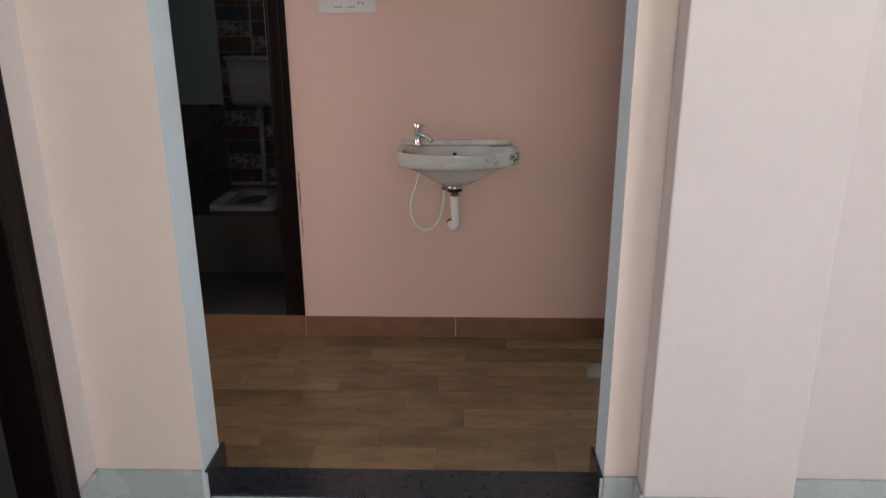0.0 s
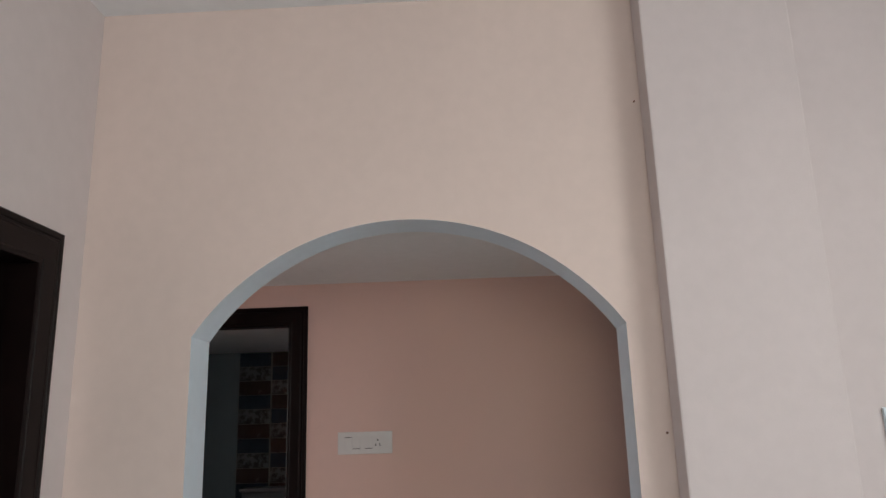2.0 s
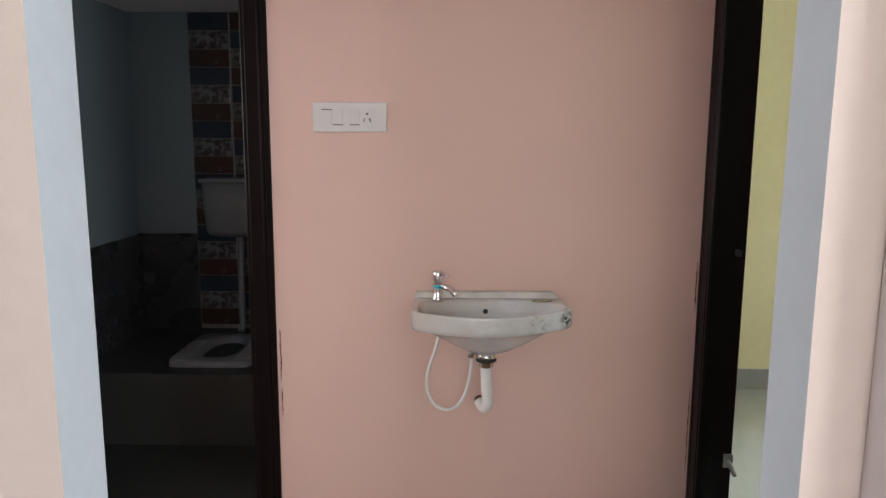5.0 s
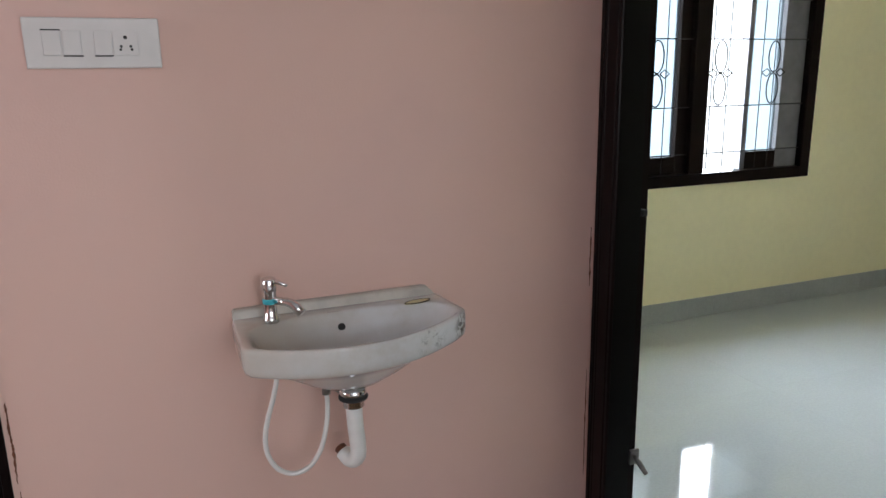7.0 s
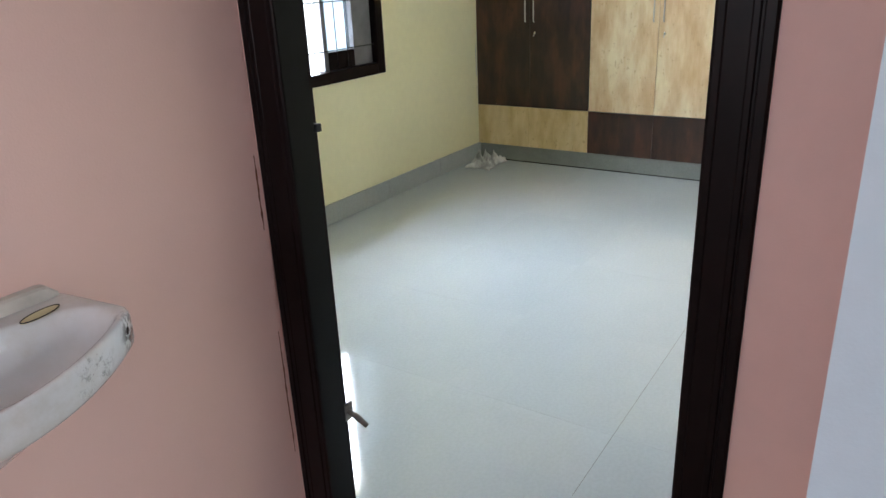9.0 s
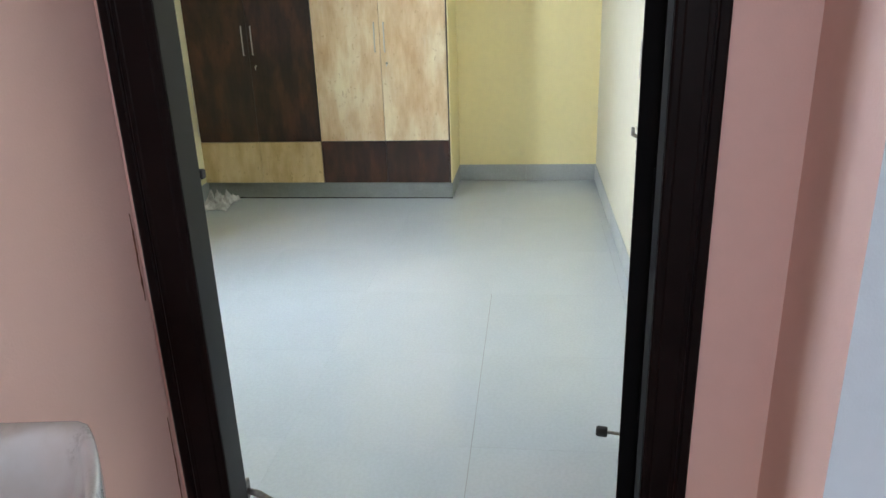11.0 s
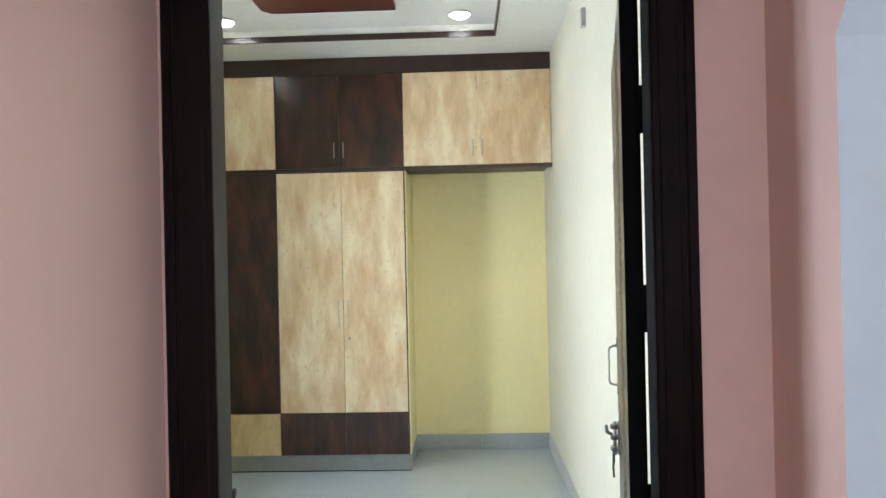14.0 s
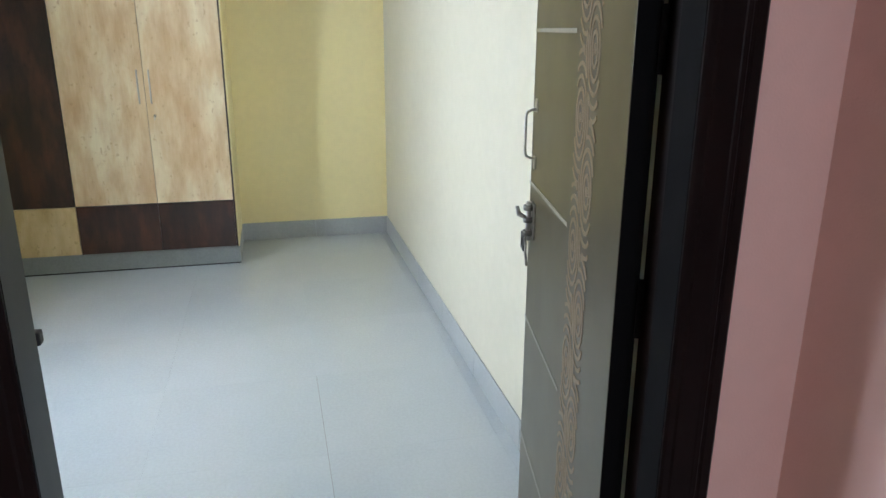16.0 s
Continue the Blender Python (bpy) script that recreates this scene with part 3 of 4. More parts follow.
# ---- bedroom door leaf, swung open ----
def swirl_band(bm, x0, w, z0, z1, y, pitch=0.116):
    """Upright band of nested oval loops round centres that alternate from side to side, each loop cut where its neighbour begins."""
    near_c, far_c = x0 + 0.24 * w, x0 + 0.76 * w
    centres = [(far_c if k % 2 else near_c, z0 - 0.03 + k * pitch) for k in range(int((z1 - z0) / pitch) + 2)]
    def metric(px, pz, c):
        return math.hypot(px - c[0], (pz - c[1]) / 1.7 - (px - c[0]) * 0.12)
    for k, c in enumerate(centres):
        rest = centres[max(0, k - 2):k] + centres[k + 1:k + 3]
        for r in (0.004, 0.0165, 0.029, 0.0415, 0.054, 0.0665, 0.079):
            n = max(12, int(r * 900))
            pts = []
            for i in range(n + 1):
                a = 2 * math.pi * i / n
                dx = r * math.cos(a)
                pts.append((c[0] + dx, c[1] + (r * math.sin(a) + dx * 0.12) * 1.7))
            for (ax, az), (bx, bz) in zip(pts, pts[1:]):
                mx, mz = (ax + bx) / 2, (az + bz) / 2
                if not (x0 < mx < x0 + w and z0 < mz < z1) or min(metric(mx, mz, o) for o in rest) < r - 0.001:
                    continue
                d = Vector((bx - ax, bz - az))
                nx, nz = -d.y / d.length * 0.0036, d.x / d.length * 0.0036
                vs = [bm.verts.new((q[0] + sg * nx, y, q[1] + sg * nz)) for q, sg in (((ax, az), 1), ((ax, az), -1), ((bx, bz), -1), ((bx, bz), 1))]
                vb = [bm.verts.new((v.co.x, 0.0, v.co.z)) for v in vs]
                bm.faces.new(vs)
                for i in range(4):
                    bm.faces.new((vs[i], vb[i], vb[(i + 1) % 4], vs[(i + 1) % 4]))
    return bm


leaf = thing("door_1", (1.548, 0.3705, 0), "olive-brown laminated bedroom door with a tan swirl band, standing open", "door", kind="structure", turn=-10.2)
part("panel", by_normal(boxed(0.022, 0.752, -0.035, 0, 0.012, 2.018, 0.002), [((-1, 0, 0), 1), ((1, 0, 0), 1), ((0, -1, 0), 1)]), [M_LEAF, M_LEAFEDGE], leaf)
part("swirl_band", swirl_band(bmesh.new(), 0.187, 0.138, 0.02, 1.99, 0.0012), M_INLAY, leaf, "pale tan swirl inlay")
for z in (0.035, 0.375, 0.712, 1.060, 1.411, 1.756):
    part("groove", boxed(0.346, 0.751, 0.0002, 0.0016, z - 0.004, z + 0.004), M_GROOVE, leaf)
hx = 0.703
bm = tube(bmesh.new(), [(hx, 0.0, 1.238), (hx, 0.012, 1.237), (hx, 0.022, 1.232), (hx, 0.025, 1.222), (hx, 0.025, 1.140), (hx, 0.022, 1.131), (hx, 0.012, 1.126), (hx, 0, 1.125)], 0.0032, 8)
box(bm, hx - 0.011, hx + 0.009, 0, 0.003, 1.232, 1.262, 0.001), box(bm, hx - 0.011, hx + 0.009, 0, 0.003, 1.100, 1.130, 0.001)
part("door_handle", bm, M_STEEL, leaf, "slim bow-shaped steel handle")
# latch: a plate, a short upright bolt in its guides, a drilled hasp that hangs off the edge, a loose pin
bm = boxed(0.668, 0.712, 0, 0.004, 0.935, 1.022, 0.0015)
for z in (0.948, 0.980, 1.010):
    lathe(bm, [(0.012, z - 0.006), (0.013, z), (0.012, z + 0.006)], 12, (0.692, 0.013, 0))
bolt = part("latch", bm, M_OLDSTEEL, leaf, "tarnished steel latch with its hasp hanging open")
part("latch_rod", tube(bmesh.new(), [(0.692, 0.013, 0.930), (0.692, 0.013, 1.024)], 0.0062, 10), M_STEEL, bolt)
part("latch_knob", tube(bmesh.new(), [(0.692, 0.018, 0.985), (0.700, 0.034, 0.992), (0.716, 0.036, 1.006)], [0.005, 0.006, 0.005], 8), M_OLDSTEEL, bolt)
bm = bmesh.new()
for x0, x1, z0, z1 in ((0.722, 0.758, 0.892, 0.903), (0.722, 0.758, 0.923, 0.934), (0.722, 0.733, 0.903, 0.923), (0.747, 0.758, 0.903, 0.923)):
    box(bm, x0, x1, 0.014, 0.018, z0, z1)
box(bm, 0.700, 0.722, 0.0135, 0.0175, 0.906, 0.938, 0.001)
part("hasp", bm, M_BLACKMETAL, bolt, "drilled iron hasp")
part("pin", tube(bmesh.new(), [(0.690, 0.018, 0.940), (0.678, 0.020, 0.905), (0.664, 0.018, 0.874)], 0.0030, 8), M_OLDSTEEL, bolt)
stop = part("door_stop", tube(bmesh.new(), [(0.735, 0.0, 0.062), (0.735, 0.07, 0.062)], 0.0055, 8), M_OLDSTEEL, leaf, "steel door stop pin")
part("rubber_tip", lathe(bmesh.new(), [(0.014, 0.062), (0.0165, 0.066), (0.0165, 0.09), (0.013, 0.096)], 14, (0.735, 0, 0.062), "y"), M_BLACK, stop)
for z in (0.25, 0.62, 1.02, 1.40, 1.78):
    part("hinge", tube(bmesh.new(), [(0.016, -0.036, z - 0.045), (0.016, -0.036, z + 0.045)], 0.005, 8), M_LEAFEDGE, leaf)


# ---- window of the bedroom ----
win = thing("window_1", (0, 0, 0), "dark-framed bedroom window with ornamental iron grill, its middle light open", "window", kind="structure")
bm = bmesh.new()
FY0, FY1 = BED_N - 0.022, BED_N + 0.075
for x0, x1, z0, z1 in ((WX0, WX0 + 0.0345, WZ0, WZ1), (WX1 - 0.07, WX1, WZ0, WZ1), (WX0 + 0.0345, WX1 - 0.07, WZ0, WZ0 + 0.065), (WX0 + 0.0345, WX1 - 0.07, WZ1 - 0.07, WZ1)):
    part("window_frame", boxed(x0, x1, FY0, FY1, z0, z1, 0.005), M_FRAME, win)
part("mullion", boxed(3.125, 3.225, FY0 + 0.006, FY1 + 0.02, WZ0 + 0.065, WZ1 - 0.07, 0.005), M_FRAME, win)
part("sill", boxed(WX0, WX1, FY1, 3.12, WZ0 - 0.0, WZ0 + 0.045, 0.004), M_JAMB, win, "pale outer sill")


def shutter(parent, x0, x1, left, right, mat):
    """Wooden shutter with a frosted pane whose head is a shallow arch."""
    z0, z1, y0, y1 = WZ0 + 0.0655, WZ1 - 0.0705, FY0 + 0.040, FY1 - 0.005
    px0, px1, sill, spring, rise = x0 + left, x1 - right, 0.958, 1.812, 0.040
    sh = part("shutter", boxed(px0, px1, y0, y1, z0, sill, 0.002), M_FRAME, parent)
    part("stile", boxed(x0, px0, y0, y1, z0, z1, 0.002), mat, sh)
    part("stile", boxed(px1, x1, y0, y1, z0, z1, 0.002), mat, sh)
    bm, n = bmesh.new(), 12
    low = [(px0 + (px1 - px0) * i / n, spring + rise * math.sin(math.pi * i / n) ** 0.8) for i in range(n + 1)]
    rows = [[bm.verts.new((x, y, z)) for x, z in row] for y in (y0, y1) for row in (low, [(x, z1) for x, z in low])]
    for i in range(n):
        for a, b in ((0, 1), (2, 3), (0, 2), (1, 3)):
            bm.faces.new((rows[a][i], rows[a][i + 1], rows[b][i + 1], rows[b][i]))
    for k in (0, n):
        bm.faces.new([rows[a][k] for a in (0, 1, 3, 2)])
    bmesh.ops.recalc_face_normals(bm, faces=bm.faces)
    part("top_rail", bm, M_FRAME, sh)
    pane = part("pane", boxed(px0 - 0.001, px1 + 0.001, y1 - 0.022, y1 - 0.016, sill - 0.001, spring + rise + 0.002), M_GLASS, sh, "frosted glass pane")
    pane.visible_shadow = False
    return sh


shutter(win, WX0 + 0.035, 3.124, 0.034, 0.074, M_FRAME)
shutter(win, 3.515, WX1 - 0.0705, 0.035, 0.165, M_SHUTTER)

# iron grill: upright bars, cross rails, and ovals round a diamond knot
GY = FY0 + 0.030
def bar(pts, r=0.0034, n=6, closed=False):
    part("grill_bar", tube(bmesh.new(), pts, r, n, closed), M_BLACKMETAL, win)
gz0, gz1 = WZ0 + 0.065, WZ1 - 0.07
for z in (0.968, 1.225, 1.585, 1.80):
    bar([(WX0 + 0.07, GY, z), (WX1 - 0.07, GY, z)], 0.0036)
for cx in (2.80, 2.955, 3.263, 3.375, 3.614, 3.704):
    bar([(cx, GY, gz0), (cx, GY, gz1)], 0.0030)
for cx in (2.895, 3.32, 3.70):
    for cz in (1.317, 1.492):
        bar([(cx + 0.042 * math.cos(a), GY, cz + 0.085 * math.sin(a)) for a in [2 * math.pi * i / 18 for i in range(18)]], 0.0042, 6, True)
    for sx in (-1, 1):
        bar([(cx + sx * 0.02, GY, 1.404), (cx + sx * 0.05, GY, 1.426), (cx + sx * 0.085, GY, 1.404)], 0.004)
        bar([(cx + sx * 0.02, GY, 1.404), (cx + sx * 0.05, GY, 1.382), (cx + sx * 0.085, GY, 1.404)], 0.004)


# ---- skirtings ----
def skirt(name, segs, h, mat, label, t=0.012):
    """Skirting tiles, each its own piece, on a strip of mortar; segs: (x0, y0, x1, y1) with the room on the left hand."""
    base = bmesh.new()
    runs = []
    for x0, y0, x1, y1 in segs:
        d = Vector((x1 - x0, y1 - y0, 0))
        L = d.length
        d.normalize()
        nrm = Vector((-d.y, d.x, 0))
        runs.append((Vector((x0, y0, 0)), d, nrm, L))
        a, b = Vector((x0, y0, 0)), Vector((x1, y1, 0))
        vs = [base.verts.new(p + nrm * k + Vector((0, 0, z))) for z in (0.001, h - 0.004) for p, k in ((a, 0.001), (b, 0.001), (b, t - 0.002), (a, t - 0.002))]
        for f in ((0, 1, 2, 3), (4, 5, 6, 7), (0, 1, 5, 4), (1, 2, 6, 5), (2, 3, 7, 6), (3, 0, 4, 7)):
            base.faces.new([vs[i] for i in f])
    ob = setting(name, base, M_PALEGROUT, label, "skirting")
    for p, d, nrm, L in runs:
        n = max(1, round(L / 0.6))
        for i in range(n):
            w = L / n
            bm = boxed(0.0015, w - 0.0015, 0.0012, t, 0.002, h, 0.0015)
            o = new("skirting_tile", finish(bm, "skirting_tile", mat))
            o.parent = ob
            o.matrix_local = Matrix.Translation(p + d * (w * i)) @ Matrix.Rotation(math.atan2(d.y, d.x), 4, "Z")
    return ob


skirt("baseboard_hall", [(-0.002, 0, HALL_L, 0), (1.305, 0, ARCH_W, 0), (1.305, -0.095, 1.305, 0), (1.728, -0.095, 1.305, -0.095), (1.728, 0, 1.728, -0.095), (HALL_R, 0, 1.728, 0), (HALL_L, 0, HALL_L, -0.112)], 0.108, M_SKIRT, "grey tile skirting along the hall walls")
skirt("baseboard_jamb", [(0, 0.166, 0, 0), (ARCH_W, 0, ARCH_W, 0.166)], 0.10, M_GRANITE, "black granite skirting inside the arch")
skirt("baseboard_passage", [(DOOR_X, BASIN_Y, 0.051, BASIN_Y), (-0.83, BASIN_Y, PASS_L, BASIN_Y)], 0.097, M_BROWNSK, "brown tile skirting along the passage")
skirt("baseboard_bedroom", [(DOOR_X2, BED_S, BED_E, BED_S), (BED_E, BED_S, BED_E, 1.091), (WARD_X + 0.03, BED_N, DOOR_X2, BED_N), (DOOR_X2, BED_N, DOOR_X2, 1.21)], 0.122, M_BEDSKIRT, "grey tile skirting along the bedroom walls", 0.006)


# ---- wardrobe wall ----
def bar_handle(parent, y, z0, z1):
    bm = tube(bmesh.new(), [(0, y, z0), (-0.022, y, z0 + 0.004), (-0.026, y, z0 + 0.012), (-0.026, y, z1 - 0.012), (-0.022, y, z1 - 0.004), (0, y, z1)], 0.0045, 8)
    part("handle", bm, M_STEEL, parent, "slim steel bar handle")


def cabinet_door(parent, y0, y1, z0, z1, mat, name="door"):
    return part(name, boxed(-0.018, 0, y0 + 0.0015, y1 - 0.0015, z0 + 0.002, z1 - 0.002, 0.0012), mat, parent)


def lock(parent, y, z):
    part("lock", lathe(bmesh.new(), [(0.009, -0.0185), (0.009, -0.023), (0.006, -0.025)], 14, (0, y, z), "x"), M_CHROME, parent)
    part("key", tube(bmesh.new(), [(-0.024, y, z), (-0.034, y, z - 0.004), (-0.036, y, z - 0.022)], 0.003, 6), M_STEEL, parent)


def tall_unit(y0, y1, seam, door_mat, drawer_mat, label):
    u = thing("wardrobe_unit", (WARD_X, 0, 0), label, "wardrobe", "fitted wardrobe units")
    body = bmesh.new()
    box(body, 0.001, 0.51, y0, y0 + 0.018, 0.119, 2.083), box(body, 0.001, 0.51, y1 - 0.018, y1, 0.119, 2.083)
    box(body, 0.001, 0.51, y0 + 0.018, y1 - 0.018, 0.119, 0.137), box(body, 0.001, 0.51, y0 + 0.018, y1 - 0.018, 2.065, 2.083)
    box(body, 0.49, 0.51, y0 + 0.018, y1 - 0.018, 0.137, 2.065)
    part("body", body, M_TRIM, u)
    d = cabinet_door(u, seam, y1, 0.412, 2.083, door_mat)
    bar_handle(d, seam + 0.034, 1.0, 1.19)
    d = cabinet_door(u, y0, seam, 0.412, 2.083, door_mat)
    bar_handle(d, seam - 0.030, 1.0, 1.19)
    lock(d, seam - 0.040, 0.93)
    cabinet_door(u, seam, y1, 0.119, 0.412, drawer_mat, "drawer")
    cabinet_door(u, y0, seam, 0.119, 0.412, drawer_mat, "drawer")
    return u


tall_unit(1.987, BED_N - 0.002, 2.43, M_DARKLAM, M_YELLAM, "dark laminate wardrobe unit with a honey-coloured drawer, closed")
tall_unit(1.096, 1.985, 1.532, M_LIGHTLAM, M_DARKLAM, "light wood laminate wardrobe unit with a dark drawer, closed")


def loft_unit(y0, y1, seam, mat, label):
    u = thing("loft_cabinet", (WARD_X, 0, 0), label, "cabinet", "loft cabinets over the wardrobe")
    body = bmesh.new()
    box(body, 0.001, 0.51, y0, y1, 2.112, 2.13), box(body, 0.001, 0.51, y0, y1, 2.75, 2.762)
    box(body, 0.001, 0.51, y0, y0 + 0.018, 2.13, 2.75), box(body, 0.001, 0.51, y1 - 0.018, y1, 2.13, 2.75)
    part("body", body, M_TRIM, u)
    d = cabinet_door(u, seam, y1, 2.112, 2.762, mat)
    bar_handle(d, seam + 0.034, 2.18, 2.29)
    d = cabinet_door(u, y0, seam, 2.112, 2.762, mat)
    bar_handle(d, seam - 0.03, 2.18, 2.29)


loft_unit(1.987, BED_N - 0.002, 2.43, M_LIGHTLAM, "light wood laminate loft cabinet with two doors")
loft_unit(1.092, 1.985, 1.54, M_DARKLAM, "dark laminate loft cabinet with two doors")
loft_unit(BED_S + 0.004, 1.09, 0.577, M_LIGHTLAM, "light wood laminate loft cabinet above the alcove")
tagged(part("cornice", boxed(WARD_X - 0.02, BED_E - 0.002, BED_S + 0.002, BED_N - 0.002, 2.764, BED_H - 0.002, 0.003), M_TRIM), "dark wooden cornice between loft cabinets and ceiling", "cornice")
tagged(part("shelf_rail", boxed(WARD_X - 0.022, WARD_X + 0.03, BED_S + 0.002, BED_N - 0.002, 2.085, 2.110, 0.003), M_TRIM), "dark wooden rail under the loft cabinets", "rail")
tagged(part("side_cladding", boxed(WARD_X - 0.02, BED_E - 0.002, 1.079, 1.094, 0.119, 2.083, 0.001), M_YELLOW2), "yellow painted side of the wardrobe facing the alcove", "cladding")
tagged(part("corner_lipping", boxed(WARD_X - 0.024, WARD_X - 0.0205, 1.087, 1.095, 0.119, 2.083), M_TRIM), "dark lipping on the wardrobe's front edge", "lipping")
tagged(part("wardrobe_plinth", boxed(WARD_X + 0.004, BED_E - 0.002, 1.08, BED_N - 0.002, 0, 0.118), M_PLINTH), "grey tiled plinth under the wardrobe", "plinth")
# the dark of an open gap, put in as a thin strip
tagged(part("plinth_joint", boxed(WARD_X + 0.0005, WARD_X + 0.0035, 1.08, BED_N - 0.006, 0.0005, 0.008), M_DADO), "dark strip that stands for the open gap between plinth and floor", "joint")

# cloth left on the floor beside the plinth
bm = bmesh.new()
nu, nv = 26, 18
grid = [[None] * nv for _ in range(nu)]
for i in range(nu):
    for j in range(nv):
        u, v = i / (nu - 1) * 2 - 1, j / (nv - 1) * 2 - 1
        rr = max(abs(u), abs(v))
        ridge = abs(noise.noise((u * 2.3, v * 2.6, 3.1))) * 0.15 + abs(noise.noise((u * 6, v * 5, 7.7))) * 0.05
        wob = 0.88 + 0.26 * noise.noise((u * 1.5, v * 1.5, 9))
        grid[i][j] = bm.verts.new((u * 0.155 * wob, v * 0.105 * wob, 0.006 + ridge * (1 - rr ** 4)))
for i in range(nu - 1):
    for j in range(nv - 1):
        bm.faces.new((grid[i][j], grid[i + 1][j], grid[i + 1][j + 1], grid[i][j + 1])).smooth = True
low = bmesh.ops.extrude_face_region(bm, geom=list(bm.faces))
bmesh.ops.translate(bm, verts=[g for g in low["geom"] if isinstance(g, bmesh.types.BMVert)], vec=(0, 0, -0.005))
rag = part("cloth", bm, M_CLOTH)
rag.location = (4.98, 2.705, 0.002)
tagged(rag, "crumpled grey-white cloth lying on the bedroom floor", "cloth")

box_ob = part("junction_box", boxed(3.685, 3.73, BED_S, BED_S + 0.025, 2.60, 2.69, 0.004), plain("grey_plastic", (0.45, 0.45, 0.43), 0.4))
tagged(box_ob, "small grey plastic box high on the cream wall", "junction box")


# ---- wash basin ----
def basin():
    """Wall-hung basin: straight back and sides, bowed apron, level ledge with a wide left end, oval bowl."""
    bm = bmesh.new()
    n, cx, cy = 96, 0.765, 1.055
    def outer(a):
        c, t = math.cos(a), math.sin(a)
        near = []
        if t > 1e-4:
            near.append((BASIN_Y - 0.0015 - cy) / t)
        if c < -1e-4:
            near.append((0.513 - cx) / c)
        if c + 0.10 * t > 1e-4:
            near.append((1.015 - cx + 0.12 * (1.02 - cy)) / (c + 0.12 * t))
        # the bowed front: y = 0.929 + 1.57 (x - 0.73)^2
        k, u = 1.57, cx - 0.73
        qa, qb, qc = k * c * c, 2 * k * u * c - t, 0.929 + k * u * u - cy
        if abs(qa) < 1e-6:
            if t < 0:
                near.append(qc / -qb)
        else:
            d = qb * qb - 4 * qa * qc
            near += [r for r in ((-qb + math.sqrt(d)) / (2 * qa), (-qb - math.sqrt(d)) / (2 * qa)) if r > 0]
        return sum(r ** -44 for r in near) ** (-1 / 44)
    def bowl(a):
        c, t = math.cos(a), math.sin(a)
        ax, ay = (0.224 if c > 0 else 0.232), (0.107 if t > 0 else 0.113)
        return min((abs(c / ax) ** 2.9 + abs(t / ay) ** 2.9) ** (-1 / 2.9), outer(a) * 0.925)
    def ring(rad, k, z, dx=0.0, dy=0.0):
        vs = []
        for i in range(n):
            a = 2 * math.pi * (i + 0.5) / n
            r = rad(a) * k
            vs.append(bm.verts.new((cx + dx + r * math.cos(a), min(cy + dy + r * math.sin(a), BASIN_Y - 0.001), z)))
        return vs
    rings = [ring(outer, k, z, -0.012 * (1 - k), 0.03 * (1 - k)) for k, z in ((0.10, 0.748), (0.24, 0.756), (0.42, 0.778), (0.60, 0.806), (0.78, 0.828), (0.90, 0.836), (0.965, 0.840), (0.988, 0.846), (0.998, 0.856),
                                                                             (1.0, 0.868), (1.0, 0.889), (0.996, 0.8955), (0.988, 0.899), (0.978, 0.900))]
    rings += [ring(bowl, k, z) for k, z in ((1.03, 0.900), (1.01, 0.8992), (0.985, 0.896), (0.955, 0.888), (0.91, 0.872), (0.84, 0.852), (0.72, 0.834), (0.54, 0.820), (0.34, 0.812), (0.14, 0.808))]
    for a, b in zip(rings, rings[1:]):
        for j in range(n):
            bm.faces.new((a[j], a[(j + 1) % n], b[(j + 1) % n], b[j])).smooth = True
    bm.faces.new(rings[0][::-1]), bm.faces.new(rings[-1])
    return bm


wb = thing("wash_basin", (0, 0, 0), "small white ceramic wall-hung wash basin, stained, without pedestal", "wash basin")
part("bowl", basin(), M_CERAMIC, wb)
# low upstand along the wall, its free end sloping down to the ledge
bm = bmesh.new()
rows = [[bm.verts.new((x, y, z)) for y, z in ((1.194, 0.8985), (1.1975, h - 0.004), (1.201, h), (BASIN_Y - 0.0012, h), (BASIN_Y - 0.0012, 0.8985))]
        for x, h in ((0.516, 0.914), (0.520, 0.919), (0.60, 0.921), (0.80, 0.921), (0.957, 0.922), (0.968, 0.920), (0.984, 0.905))]
for a, b in zip(rows, rows[1:]):
    for k in range(5):
        bm.faces.new((a[k], a[(k + 1) % 5], b[(k + 1) % 5], b[k]))
bm.faces.new(rows[0]), bm.faces.new(rows[-1][::-1])
part("upstand", bm, plain("dusty_beige_glaze", (0.50, 0.465, 0.41), 0.35, 0, 0.16, 18), wb, "dusty beige-stained upstand")
part("drain", lathe(bmesh.new(), [(0.024, 0.808), (0.024, 0.8105), (0.017, 0.8112)], 24, (0.765, 1.055, 0)), M_CHROME, wb, "chrome drain ring")
part("maker_mark", boxed(0.716, 0.748, 1.1585, 1.1600, 0.9002, 0.9010), M_OLDSTEEL, wb, "small grey printed mark")
bm = lathe(bmesh.new(), [(0.034, 0.0), (0.034, 0.0012), (0.031, 0.0016)], 26)
for v in bm.verts:
    v.co.y *= 0.36
bmesh.ops.rotate(bm, verts=bm.verts, matrix=Matrix.Rotation(radians(12), 3, "Z"))
bmesh.ops.translate(bm, verts=bm.verts, vec=(0.926, 1.150, 0.9006))
part("label_oval", bm, plain("yellow_oval", (0.60, 0.54, 0.30), 0.4), wb, "worn yellow oval sticker")
bm = tube(bmesh.new(), [(0.926 + 0.033 * math.cos(a) * 0.978 - 0.0119 * math.sin(a) * 0.208, 1.150 + 0.033 * math.cos(a) * 0.208 + 0.0119 * math.sin(a) * 0.978, 0.9022) for a in [2 * math.pi * i / 28 for i in range(28)]], 0.0011, 5, True)
part("label_outline", bm, M_BLACK, wb, "dark printed outline")
